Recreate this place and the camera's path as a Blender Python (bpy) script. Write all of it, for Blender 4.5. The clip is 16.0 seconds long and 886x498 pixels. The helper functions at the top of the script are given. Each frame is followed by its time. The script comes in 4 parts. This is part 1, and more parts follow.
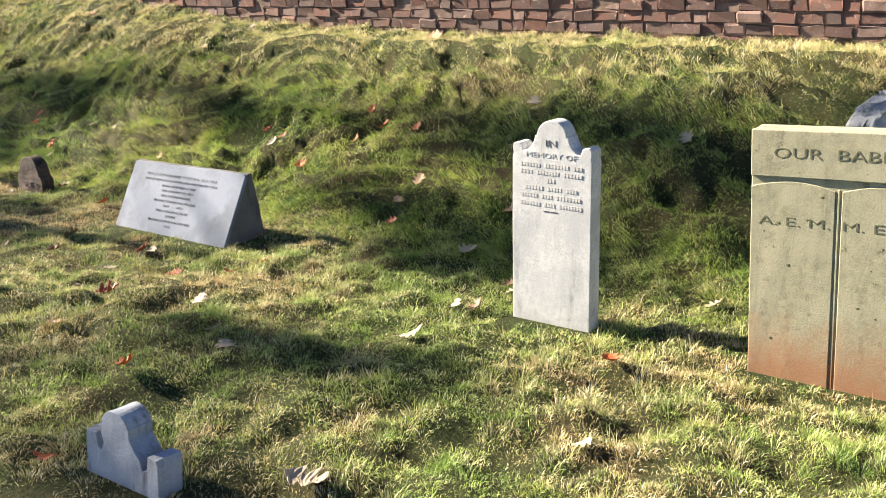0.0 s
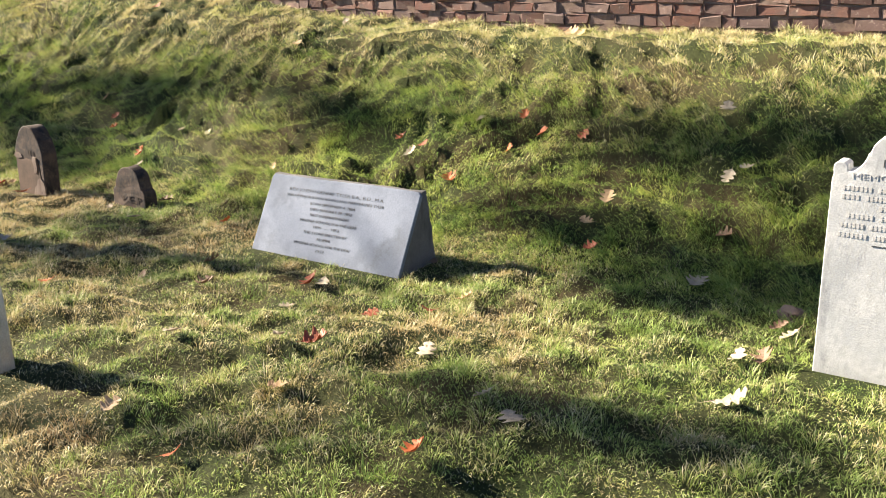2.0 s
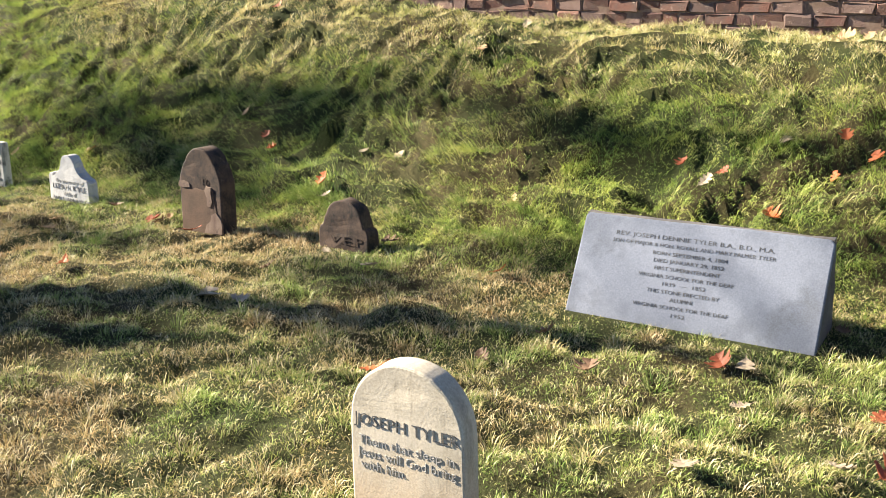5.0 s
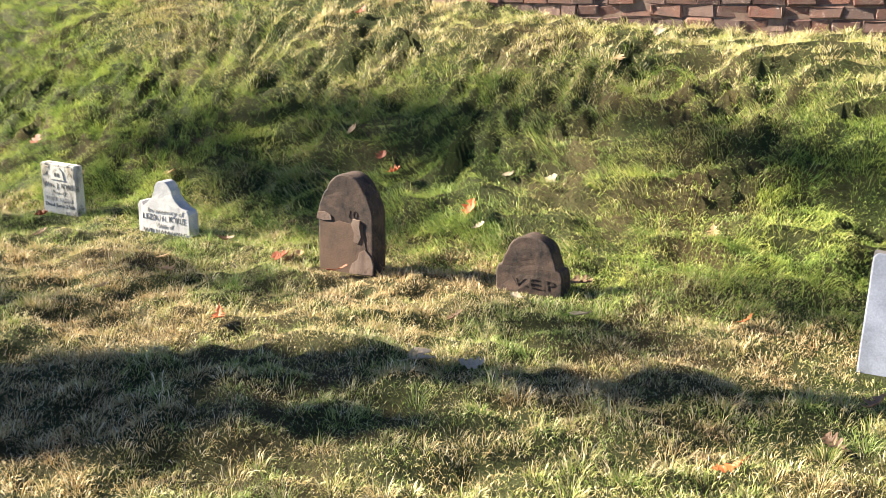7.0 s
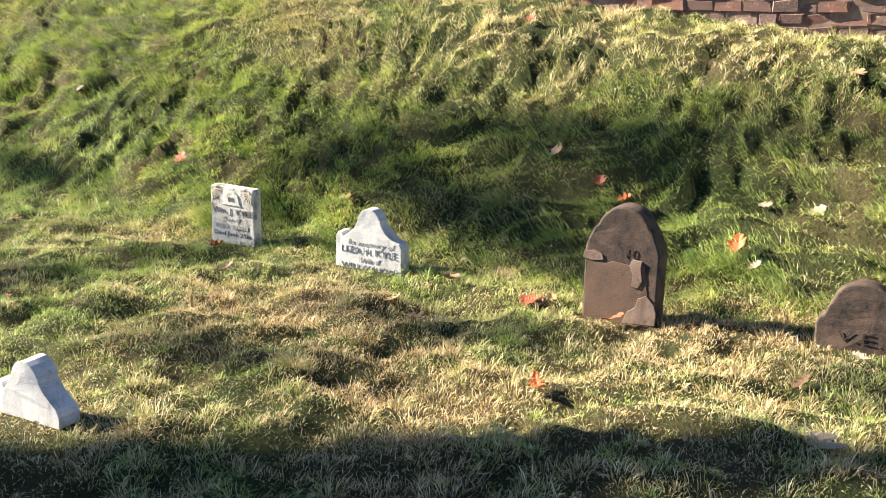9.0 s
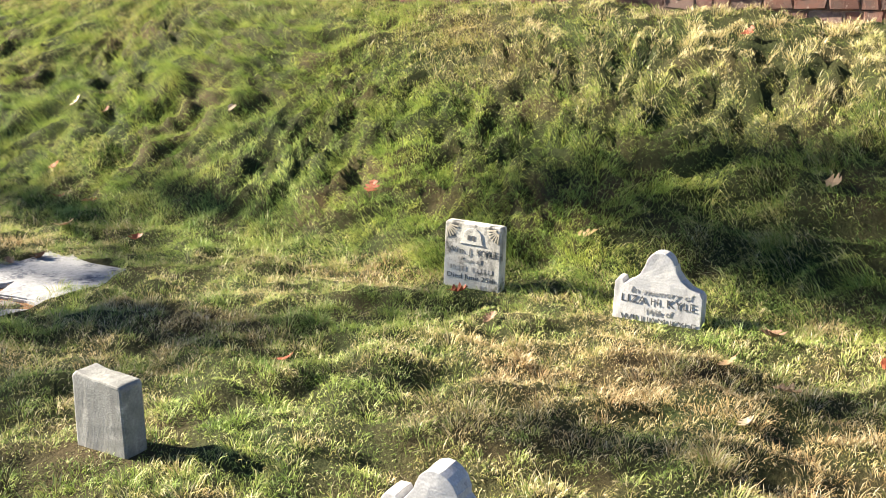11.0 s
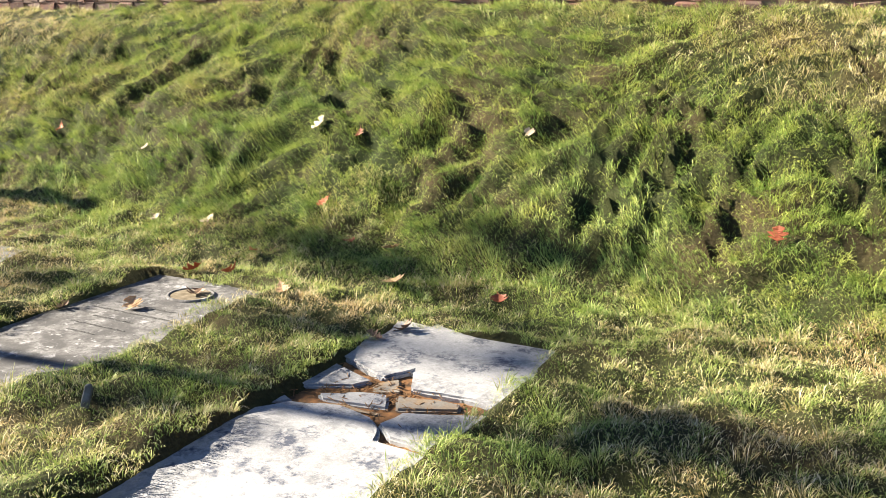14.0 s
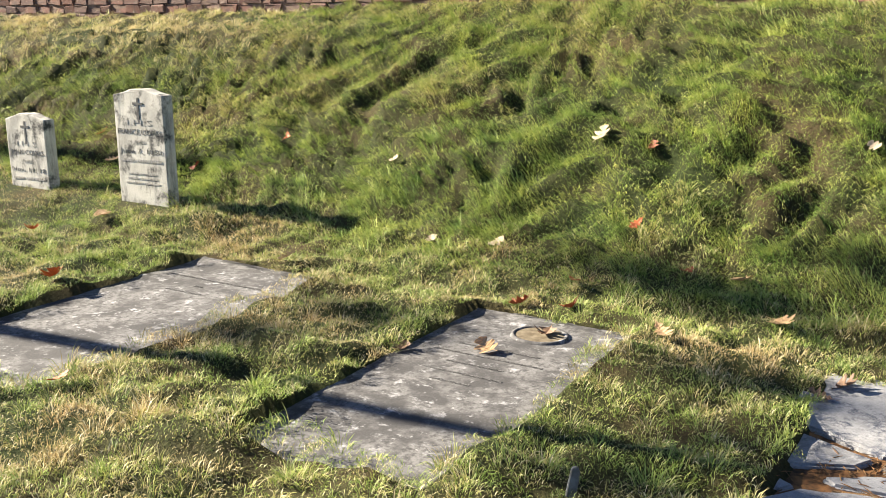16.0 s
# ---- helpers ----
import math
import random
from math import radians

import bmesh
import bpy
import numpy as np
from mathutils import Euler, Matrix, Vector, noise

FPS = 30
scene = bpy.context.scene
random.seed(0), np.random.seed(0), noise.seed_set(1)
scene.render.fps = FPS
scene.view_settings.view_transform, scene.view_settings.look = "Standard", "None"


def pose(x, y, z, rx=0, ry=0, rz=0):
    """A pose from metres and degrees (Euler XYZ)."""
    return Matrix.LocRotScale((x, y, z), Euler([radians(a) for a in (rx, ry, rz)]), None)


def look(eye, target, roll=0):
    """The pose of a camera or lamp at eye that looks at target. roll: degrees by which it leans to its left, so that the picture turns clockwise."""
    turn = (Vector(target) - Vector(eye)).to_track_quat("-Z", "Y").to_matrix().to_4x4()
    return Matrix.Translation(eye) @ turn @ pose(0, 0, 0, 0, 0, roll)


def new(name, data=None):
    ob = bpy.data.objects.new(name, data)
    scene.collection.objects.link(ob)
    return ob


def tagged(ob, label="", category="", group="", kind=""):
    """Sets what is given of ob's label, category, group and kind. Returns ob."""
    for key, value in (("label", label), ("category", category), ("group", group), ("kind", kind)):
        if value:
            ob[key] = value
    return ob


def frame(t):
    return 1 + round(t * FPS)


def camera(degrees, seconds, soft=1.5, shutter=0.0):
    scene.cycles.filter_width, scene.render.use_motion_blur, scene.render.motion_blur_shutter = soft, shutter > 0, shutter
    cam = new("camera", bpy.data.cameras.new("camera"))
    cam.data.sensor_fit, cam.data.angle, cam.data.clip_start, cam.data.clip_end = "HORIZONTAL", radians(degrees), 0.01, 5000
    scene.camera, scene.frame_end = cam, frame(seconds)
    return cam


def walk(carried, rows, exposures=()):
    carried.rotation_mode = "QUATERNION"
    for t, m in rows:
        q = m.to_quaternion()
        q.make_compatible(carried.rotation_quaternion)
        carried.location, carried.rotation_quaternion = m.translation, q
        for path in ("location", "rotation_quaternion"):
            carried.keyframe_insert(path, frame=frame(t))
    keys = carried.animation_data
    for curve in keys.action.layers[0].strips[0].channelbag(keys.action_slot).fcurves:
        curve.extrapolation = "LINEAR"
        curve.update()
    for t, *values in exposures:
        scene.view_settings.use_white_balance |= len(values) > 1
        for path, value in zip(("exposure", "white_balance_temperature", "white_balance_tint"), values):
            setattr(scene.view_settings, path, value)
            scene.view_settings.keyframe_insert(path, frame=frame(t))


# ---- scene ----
cam = camera(49.5, 16.0, soft=0.65)
PATH = [
    (0, (-0.141, -0.049, 1.525), (-0.092, 1.859, 0.928), -2.0),
    (0.5, (-0.409, 0.129, 1.512), (-0.345, 2.037, 0.914), -1.9),
    (1, (-0.759, 0.358, 1.498), (-0.674, 2.265, 0.902), -1.6),
    (1.5, (-1.039, 0.592, 1.49), (-0.945, 2.497, 0.89), -1.6),
    (2, (-1.367, 0.859, 1.482), (-1.267, 2.763, 0.878), -1.6),
    (2.5, (-1.66, 1.079, 1.481), (-1.549, 2.982, 0.875), -1.7),
    (3, (-1.972, 1.324, 1.439), (-1.851, 3.226, 0.832), -1.7),
    (3.5, (-2.255, 1.576, 1.437), (-2.132, 3.479, 0.833), -1.5),
    (4, (-2.595, 1.861, 1.421), (-2.454, 3.764, 0.824), -1.5),
    (4.5, (-2.886, 2.064, 1.386), (-2.715, 3.968, 0.797), -1.4),
    (5, (-3.204, 2.335, 1.339), (-3.001, 4.238, 0.759), -1.0),
    (5.2, (-3.314, 2.416, 1.331), (-3.107, 4.32, 0.752), -0.9),
    (7.3, (-4.451, 3.448, 1.269), (-4.142, 5.345, 0.717), -0.5),
    (7.5, (-4.567, 3.548, 1.277), (-4.254, 5.446, 0.728), -0.4),
    (8, (-4.858, 3.799, 1.234), (-4.551, 5.698, 0.685), -0.2),
    (8.2, (-4.967, 3.894, 1.234), (-4.667, 5.793, 0.684), -0.3),
    (10.3, (-6.133, 4.75, 1.156), (-5.845, 6.663, 0.65), 0.0),
    (10.5, (-6.248, 4.856, 1.149), (-5.963, 6.769, 0.643), -0.0),
    (11, (-6.572, 5.128, 1.169), (-6.29, 7.044, 0.667), -0.1),
    (11.5, (-6.849, 5.37, 1.17), (-6.572, 7.286, 0.667), -0.3),
    (12, (-7.184, 5.637, 1.193), (-6.903, 7.552, 0.689), -0.2),
    (12.5, (-7.511, 5.822, 1.204), (-7.222, 7.736, 0.699), -0.2),
    (13, (-7.849, 6.065, 1.2), (-7.555, 7.978, 0.697), -0.1),
    (13.5, (-8.139, 6.289, 1.195), (-7.842, 8.202, 0.693), -0.2),
    (14, (-8.511, 6.553, 1.198), (-8.202, 8.464, 0.697), -0.1),
    (14.5, (-8.828, 6.769, 1.155), (-8.523, 8.683, 0.66), 0.2),
    (15, (-9.179, 7.012, 1.133), (-8.92, 8.934, 0.644), 0.3),
    (15.5, (-9.484, 7.218, 1.119), (-9.263, 9.145, 0.629), -0.1),
    (16, (-9.811, 7.473, 1.112), (-9.614, 9.405, 0.631), -0.2),
]
walk(cam, [(t, look(eye, target, roll)) for t, eye, target, roll in PATH],
     exposures=((0.0, 2.5), (4.5, 2.42), (7.2, 2.68), (8.3, 2.68), (11.0, 2.56), (14.0, 2.5), (16.0, 2.33)))

# ---- the place's own axes: s runs along the rows of graves, n from the path to the bank ----
TURN = -37.44
LOC = pose(0, 0, 0, 0, 0, TURN)


def at(s, n, z, rx=0, ry=0, rz=0):
    """Pose of a thing that faces the path: its x runs against s, its y runs with n."""
    return LOC @ pose(-s, n, z, rx, ry, rz)


# ---- world, sun ----
SUN_ELEVATION, SUN_SIDE = 28.0, 11.0
el, az = radians(SUN_ELEVATION), radians(SUN_SIDE)
to_sun = LOC.to_3x3() @ Vector((-math.cos(az) * math.cos(el), -math.sin(az) * math.cos(el), math.sin(el)))
world = bpy.data.worlds.new("sky")
scene.world = world
world.use_nodes = True
sky = world.node_tree.nodes.new("ShaderNodeTexSky")
sky.sky_type, sky.sun_disc = "NISHITA", False
sky.air_density, sky.dust_density = 0.45, 0.1
sky.sun_elevation, sky.sun_rotation = el, math.atan2(to_sun.x, to_sun.y) % (2 * math.pi)
world.node_tree.links.new(sky.outputs[0], world.node_tree.nodes["Background"].inputs[0])
world.node_tree.nodes["Background"].inputs[1].default_value = 0.05
lamp = bpy.data.lights.new("sun", "SUN")
lamp.energy, lamp.angle, lamp.color = 5.0, radians(0.53), (1.0, 0.89, 0.71)
sun = new("sun", lamp)
sun.matrix_world = look(to_sun * 60, (0, 0, 0))


# ---- node helpers ----
def material(name, rough=0.8, spec=0.3):
    m = bpy.data.materials.new(name)
    m.use_nodes = True
    b = m.node_tree.nodes["Principled BSDF"]
    b.inputs["Roughness"].default_value = rough
    b.inputs["Specular IOR Level"].default_value = spec
    return m, m.node_tree, b


def noise_node(nt, scale, detail=4.0, rough=0.55, coords=None, stretch=None, kind="Object"):
    tex = nt.nodes.new("ShaderNodeTexNoise")
    tex.inputs["Scale"].default_value, tex.inputs["Detail"].default_value = scale, detail
    tex.inputs["Roughness"].default_value = rough
    if coords is None:
        coords = nt.nodes.new("ShaderNodeTexCoord").outputs[kind]
    if stretch:
        mp = nt.nodes.new("ShaderNodeMapping")
        mp.inputs["Scale"].default_value = stretch
        nt.links.new(coords, mp.inputs[0])
        coords = mp.outputs[0]
    nt.links.new(coords, tex.inputs["Vector"])
    return tex.outputs[0]


def ramp(nt, value, stops, mode="LINEAR"):
    r = nt.nodes.new("ShaderNodeValToRGB")
    r.color_ramp.interpolation = mode
    els = r.color_ramp.elements
    while len(els) < len(stops):
        els.new(0.5)
    for e, (p, c) in zip(els, stops):
        e.position, e.color = p, (*c, 1) if len(c) == 3 else c
    nt.links.new(value, r.inputs[0])
    return r.outputs[0]


def mix(nt, fac, a, b, mode="MIX"):
    x = nt.nodes.new("ShaderNodeMix")
    x.data_type, x.blend_type = "RGBA", mode
    for sock, v in ((x.inputs[0], fac), (x.inputs[6], a), (x.inputs[7], b)):
        if hasattr(v, "is_linked"):
            nt.links.new(v, sock)
        else:
            sock.default_value = v if isinstance(v, (int, float)) else (*v, 1)
    return x.outputs[2]


def bump(nt, b, height, strength, distance):
    n = nt.nodes.new("ShaderNodeBump")
    n.inputs["Strength"].default_value, n.inputs["Distance"].default_value = strength, distance
    nt.links.new(height, n.inputs["Height"])
    nt.links.new(n.outputs[0], b.inputs["Normal"])


def band(nt, value, lo, hi):
    return ramp(nt, value, [(lo, (0, 0, 0)), (hi, (1, 1, 1))])


def stone(name, pale, mid, dark, stain_or_dapple=None, stain_or_dapple_at=(0.5, 0.62), streak=True, rough=0.85, grain=0.6, scale=1.0, foot_tint=None, flecks=None, spec=0.25):
    """Weathered stone: broad mottling, upright streaks, fine pits and coloured blotches, stained or dappled by painted
    shade.
    """
    m, nt, b = material(name, rough, spec)
    broad = noise_node(nt, 5.0 * scale, 5, 0.6)
    col = mix(nt, band(nt, broad, 0.42, 0.60), pale, mid)
    if streak:
        run = noise_node(nt, 9.0 * scale, 5, 0.65, stretch=(1.6, 1.6, 0.28))
        col = mix(nt, band(nt, run, 0.52, 0.78), col, dark)
    if stain_or_dapple:
        spot = noise_node(nt, 6.5 * scale, 6, 0.7)
        col = mix(nt, band(nt, spot, *stain_or_dapple_at), col, stain_or_dapple)
    if flecks:
        col = mix(nt, band(nt, noise_node(nt, 34, 5, 0.75), 0.46, 0.62), col, flecks[0])
        col = mix(nt, band(nt, noise_node(nt, 16, 6, 0.75), 0.60, 0.70), col, flecks[1])
    # A second colour with a ragged edge towards the foot.
    if foot_tint:
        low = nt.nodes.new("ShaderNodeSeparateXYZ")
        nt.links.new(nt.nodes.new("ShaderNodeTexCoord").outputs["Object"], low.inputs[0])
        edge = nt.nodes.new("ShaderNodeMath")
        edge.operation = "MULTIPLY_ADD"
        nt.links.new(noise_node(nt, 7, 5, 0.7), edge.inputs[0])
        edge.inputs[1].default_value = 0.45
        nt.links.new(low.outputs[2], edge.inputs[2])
        col = mix(nt, ramp(nt, edge.outputs[0], [(0.22, (1, 1, 1)), (0.48, (0, 0, 0))]), col, foot_tint)
    fine = noise_node(nt, 140, 3, 0.6)
    col = mix(nt, 0.55, col, ramp(nt, fine, [(0.25, (0.45, 0.45, 0.45)), (0.75, (1, 1, 1))]), "MULTIPLY")
    nt.links.new(col, b.inputs["Base Color"])
    bump(nt, b, mix(nt, 0.4, fine, noise_node(nt, 28, 5, 0.65)), grain * 0.55, 0.004)
    return m


MARBLE = stone("white_marble", (0.60, 0.59, 0.585), (0.46, 0.46, 0.47), (0.24, 0.24, 0.25), flecks=((0.47, 0.465, 0.465), (0.30, 0.30, 0.31)))
MARBLE_DIRTY = stone("lichened_marble", (0.58, 0.56, 0.51), (0.40, 0.385, 0.35), (0.10, 0.10, 0.10), (0.06, 0.06, 0.06), (0.50, 0.61), grain=0.9)
GREY_STONE = stone("grey_limestone", (0.30, 0.30, 0.285), (0.16, 0.16, 0.155), (0.05, 0.05, 0.05), (0.44, 0.43, 0.40), (0.52, 0.66), grain=1.2, flecks=((0.21, 0.21, 0.20), (0.05, 0.05, 0.05)))
# Darker bluish marble: the shade over the low stone put into its colour.
MARBLE_SHADED = stone("shade_blue_marble", (0.36, 0.38, 0.43), (0.25, 0.27, 0.32), (0.06, 0.065, 0.08), (0.07, 0.075, 0.09), (0.60, 0.68))
MARBLE_WARM = stone("cream_marble", (0.55, 0.49, 0.40), (0.45, 0.40, 0.32), (0.24, 0.21, 0.16), (0.30, 0.27, 0.22), (0.60, 0.72), foot_tint=(0.50, 0.38, 0.26))
SANDSTONE = stone("pitted_sandstone", (0.37, 0.345, 0.24), (0.28, 0.265, 0.18), (0.19, 0.175, 0.115), (0.16, 0.15, 0.09), (0.56, 0.72), foot_tint=(0.33, 0.18, 0.10), flecks=((0.36, 0.33, 0.22), (0.12, 0.11, 0.07)))
# The blue of sky reflected in the honed face is put into these colours.
GRANITE = stone("grey_granite", (0.19, 0.21, 0.265), (0.14, 0.156, 0.20), (0.09, 0.10, 0.125), (0.12, 0.132, 0.16), (0.55, 0.72), streak=False, rough=0.7, grain=0.25, scale=0.7, spec=0.06)
GRANITE_ROUGH = stone("rough_granite", (0.14, 0.13, 0.13), (0.10, 0.095, 0.095), (0.05, 0.05, 0.05), rough=0.95, grain=1.0)
BROWNSTONE = stone("brown_sandstone", (0.10, 0.066, 0.05), (0.066, 0.045, 0.036), (0.026, 0.021, 0.019), (0.022, 0.02, 0.02), (0.46, 0.60), streak=False, grain=1.2, scale=1.6, flecks=((0.06, 0.042, 0.034), (0.17, 0.115, 0.085)))
BROWN_SCAR = stone("flaked_brown_sandstone", (0.24, 0.175, 0.14), (0.16, 0.11, 0.085), (0.14, 0.09, 0.07), (0.06, 0.04, 0.035), (0.55, 0.7))
LEDGER = stone("weathered_ledger_marble", (0.19, 0.186, 0.188), (0.07, 0.068, 0.07), (0.06, 0.06, 0.06), (0.50, 0.50, 0.52), (0.57, 0.68), streak=False, grain=1.0, scale=1.5, flecks=((0.07, 0.068, 0.07), (0.42, 0.42, 0.43)))
# Dark blue blotches paint dappled tree shade into the pale marble.
LEDGER_PALE = stone("pale_ledger_marble", (0.34, 0.345, 0.36), (0.22, 0.225, 0.24), (0.16, 0.175, 0.205), (0.075, 0.085, 0.12), (0.52, 0.62), streak=False, grain=1.0, scale=1.2, flecks=((0.36, 0.36, 0.375), (0.16, 0.17, 0.20)))
LEDGER_RUST = stone("rust_stained_marble", (0.26, 0.165, 0.085), (0.22, 0.205, 0.185), (0.24, 0.14, 0.06), streak=False, grain=0.8)


def plain(name, colour, other, scale=20.0, rough=0.85):
    m, nt, b = material(name, rough, 0.2)
    nt.links.new(mix(nt, band(nt, noise_node(nt, scale, 4), 0.35, 0.65), colour, other), b.inputs["Base Color"])
    return m


# Dark letter colours stand for the shade inside engraved cuts.
CUT_SHADE = plain("shaded_cut_letters", (0.05, 0.05, 0.052), (0.10, 0.10, 0.10), 60)
CUT_SHADE_SOFT = plain("soft_shaded_letters", (0.20, 0.19, 0.18), (0.40, 0.39, 0.37), 45)
CUT_SHADE_BROWN = plain("brown_shaded_letters", (0.03, 0.022, 0.018), (0.05, 0.036, 0.03), 50)
SHADE_OLIVE = plain("olive_shaded_cuts", (0.09, 0.085, 0.05), (0.16, 0.15, 0.09), 50)
DIRT = plain("crumbling_orange_dirt", (0.24, 0.115, 0.045), (0.06, 0.036, 0.02), 22)
CUT_SHADE_FAINT = plain("faint_shaded_letters", (0.38, 0.36, 0.34), (0.52, 0.50, 0.49), 45)
CUT_SHADE_SLAB = plain("shaded_slab_letters", (0.04, 0.04, 0.04), (0.16, 0.155, 0.155), 70)
IRON = plain("weathered_iron", (0.10, 0.11, 0.12), (0.05, 0.05, 0.045), 40, 0.6)
BARK = plain("tree_bark", (0.09, 0.07, 0.05), (0.05, 0.04, 0.03), 8)


def soil_material():
    m, nt, b = material("turf_soil", 0.95, 0.1)
    patch = noise_node(nt, 1.3, 5, 0.6)
    col = ramp(nt, patch, [(0.35, (0.030, 0.042, 0.014)), (0.5, (0.045, 0.048, 0.019)), (0.65, (0.072, 0.056, 0.028))])
    fine = noise_node(nt, 60, 4, 0.7)
    col = mix(nt, 0.7, col, ramp(nt, fine, [(0.3, (0.35, 0.35, 0.35)), (0.7, (1.2, 1.2, 1.2))]), "MULTIPLY")
    nt.links.new(col, b.inputs["Base Color"])
    bump(nt, b, fine, 1.0, 0.02)
    return m


def grass_material(name, greens, straws, dry_lo, dry_hi, scale, drift=(), brown_at=(0.64, 0.78)):
    """Blades: green to straw by broad and small patches, and from blade to blade."""
    m = bpy.data.materials.new(name)
    m.use_nodes = True
    nt = m.node_tree
    nt.nodes.remove(nt.nodes["Principled BSDF"])
    rnd = nt.nodes.new("ShaderNodeNewGeometry").outputs["Random Per Island"]
    shade = mix(nt, 0.55, rnd, ramp(nt, noise_node(nt, 4.5, 4, 0.65), [(0.33, (0, 0, 0)), (0.67, (1, 1, 1))]))
    green = ramp(nt, shade, [(0.0, greens[0]), (0.5, greens[1]), (1.0, greens[2])])
    straw = ramp(nt, rnd, [(0.0, straws[0]), (0.35, straws[1]), (0.75, straws[2]), (1.0, straws[3])])
    dry = mix(nt, 0.42, noise_node(nt, scale, 3, 0.6), noise_node(nt, 6.5, 3, 0.6))
    dry = mix(nt, 0.14, dry, rnd)
    for axis, near, far, amount in drift:
        place = nt.nodes.new("ShaderNodeSeparateXYZ")
        nt.links.new(nt.nodes.new("ShaderNodeTexCoord").outputs["Object"], place.inputs[0])
        span = nt.nodes.new("ShaderNodeMapRange")
        span.inputs["From Min"].default_value, span.inputs["From Max"].default_value = near, far
        span.inputs["To Max"].default_value = amount
        nt.links.new(place.outputs[axis], span.inputs["Value"])
        more = nt.nodes.new("ShaderNodeMath")
        nt.links.new(dry, more.inputs[0])
        nt.links.new(span.outputs[0], more.inputs[1])
        dry = more.outputs[0]
    col = mix(nt, band(nt, dry, dry_lo, dry_hi), green, straw)
    brown = noise_node(nt, 3.3, 4, 0.65, stretch=(1, 1, 0.2))
    col = mix(nt, band(nt, brown, *brown_at), col, (0.24, 0.13, 0.065))
    diff, trans, gloss = (nt.nodes.new("ShaderNodeBsdf" + k) for k in ("Diffuse", "Translucent", "Glossy"))
    gloss.inputs["Roughness"].default_value = 0.5
    for n in (diff, trans):
        nt.links.new(col, n.inputs["Color"])
    a, c = nt.nodes.new("ShaderNodeMixShader"), nt.nodes.new("ShaderNodeMixShader")
    a.inputs[0].default_value, c.inputs[0].default_value = 0.18, 0.03
    for x, y, z in ((diff, trans, a), (a, gloss, c)):
        nt.links.new(x.outputs[0], z.inputs[1])
        nt.links.new(y.outputs[0], z.inputs[2])
    nt.links.new(c.outputs[0], nt.nodes["Material Output"].inputs[0])
    return m


SOIL = soil_material()
LAWN = grass_material("lawn_blades", ((0.09, 0.17, 0.034), (0.25, 0.335, 0.075), (0.48, 0.50, 0.15)),
                      ((0.27, 0.16, 0.08), (0.43, 0.30, 0.14), (0.55, 0.45, 0.24), (0.68, 0.61, 0.42)), 0.46, 0.58, 1.1,
                      ((0, -3.0, -5.0, 0.03), (0, -5.5, -8.0, 0.03), (0, -8.5, -10.5, -0.055)))
BANK = grass_material("bank_blades", ((0.06, 0.14, 0.032), (0.27, 0.36, 0.078), (0.62, 0.62, 0.16)),
                      ((0.28, 0.20, 0.07), (0.46, 0.38, 0.13), (0.58, 0.50, 0.21), (0.66, 0.60, 0.38)), 0.52, 0.66, 0.9, ((1, 5.1, 6.4, 0.07), (0, -8.0, -11.0, -0.03)), (0.72, 0.88))
CREST = grass_material("crest_blades", ((0.24, 0.29, 0.07), (0.38, 0.41, 0.11), (0.52, 0.50, 0.17)),
                       ((0.36, 0.27, 0.13), (0.56, 0.46, 0.23), (0.68, 0.58, 0.32), (0.76, 0.70, 0.50)), 0.36, 0.52, 1.4)


def leaf_material(name, a, b_):
    m = bpy.data.materials.new(name)
    m.use_nodes = True
    nt = m.node_tree
    b = nt.nodes["Principled BSDF"]
    b.inputs["Roughness"].default_value = 0.6
    col = mix(nt, band(nt, noise_node(nt, 30, 4), 0.35, 0.65), a, b_)
    nt.links.new(col, b.inputs["Base Color"])
    tr, mx = nt.nodes.new("ShaderNodeBsdfTranslucent"), nt.nodes.new("ShaderNodeMixShader")
    mx.inputs[0].default_value = 0.25
    nt.links.new(col, tr.inputs[0])
    nt.links.new(b.outputs[0], mx.inputs[1])
    nt.links.new(tr.outputs[0], mx.inputs[2])
    nt.links.new(mx.outputs[0], nt.nodes["Material Output"].inputs[0])
    return m


LEAF = {"orange": leaf_material("orange_leaf", (0.50, 0.13, 0.03), (0.36, 0.095, 0.03)),
        "red": leaf_material("russet_leaf", (0.24, 0.055, 0.025), (0.34, 0.10, 0.04)),
        "tan": leaf_material("tan_leaf", (0.42, 0.26, 0.13), (0.55, 0.38, 0.22)),
        "pale": leaf_material("pale_leaf", (0.36, 0.28, 0.19), (0.48, 0.40, 0.30)),
        "brown": leaf_material("brown_leaf", (0.17, 0.10, 0.06), (0.25, 0.15, 0.09))}


# ---- ground shape ----
def lattice(seed):
    return np.random.RandomState(seed).rand(256, 256)


TABLES = [lattice(k) for k in range(6)]


def value_noise(x, y, k=0):
    """Smooth noise from 0 to 1."""
    x, y = np.asarray(x, float), np.asarray(y, float)
    i, j = np.floor(x).astype(int), np.floor(y).astype(int)
    fx, fy = x - i, y - j
    fx, fy = fx * fx * (3 - 2 * fx), fy * fy * (3 - 2 * fy)
    T = TABLES[k]
    i0, j0, i1, j1 = i % 256, j % 256, (i + 1) % 256, (j + 1) % 256
    return (T[i0, j0] * (1 - fx) + T[i1, j0] * fx) * (1 - fy) + (T[i0, j1] * (1 - fx) + T[i1, j1] * fx) * fy


def step(x, a, b):
    t = np.clip((np.asarray(x, float) - a) / (b - a), 0, 1)
    return t * t * (3 - 2 * t)


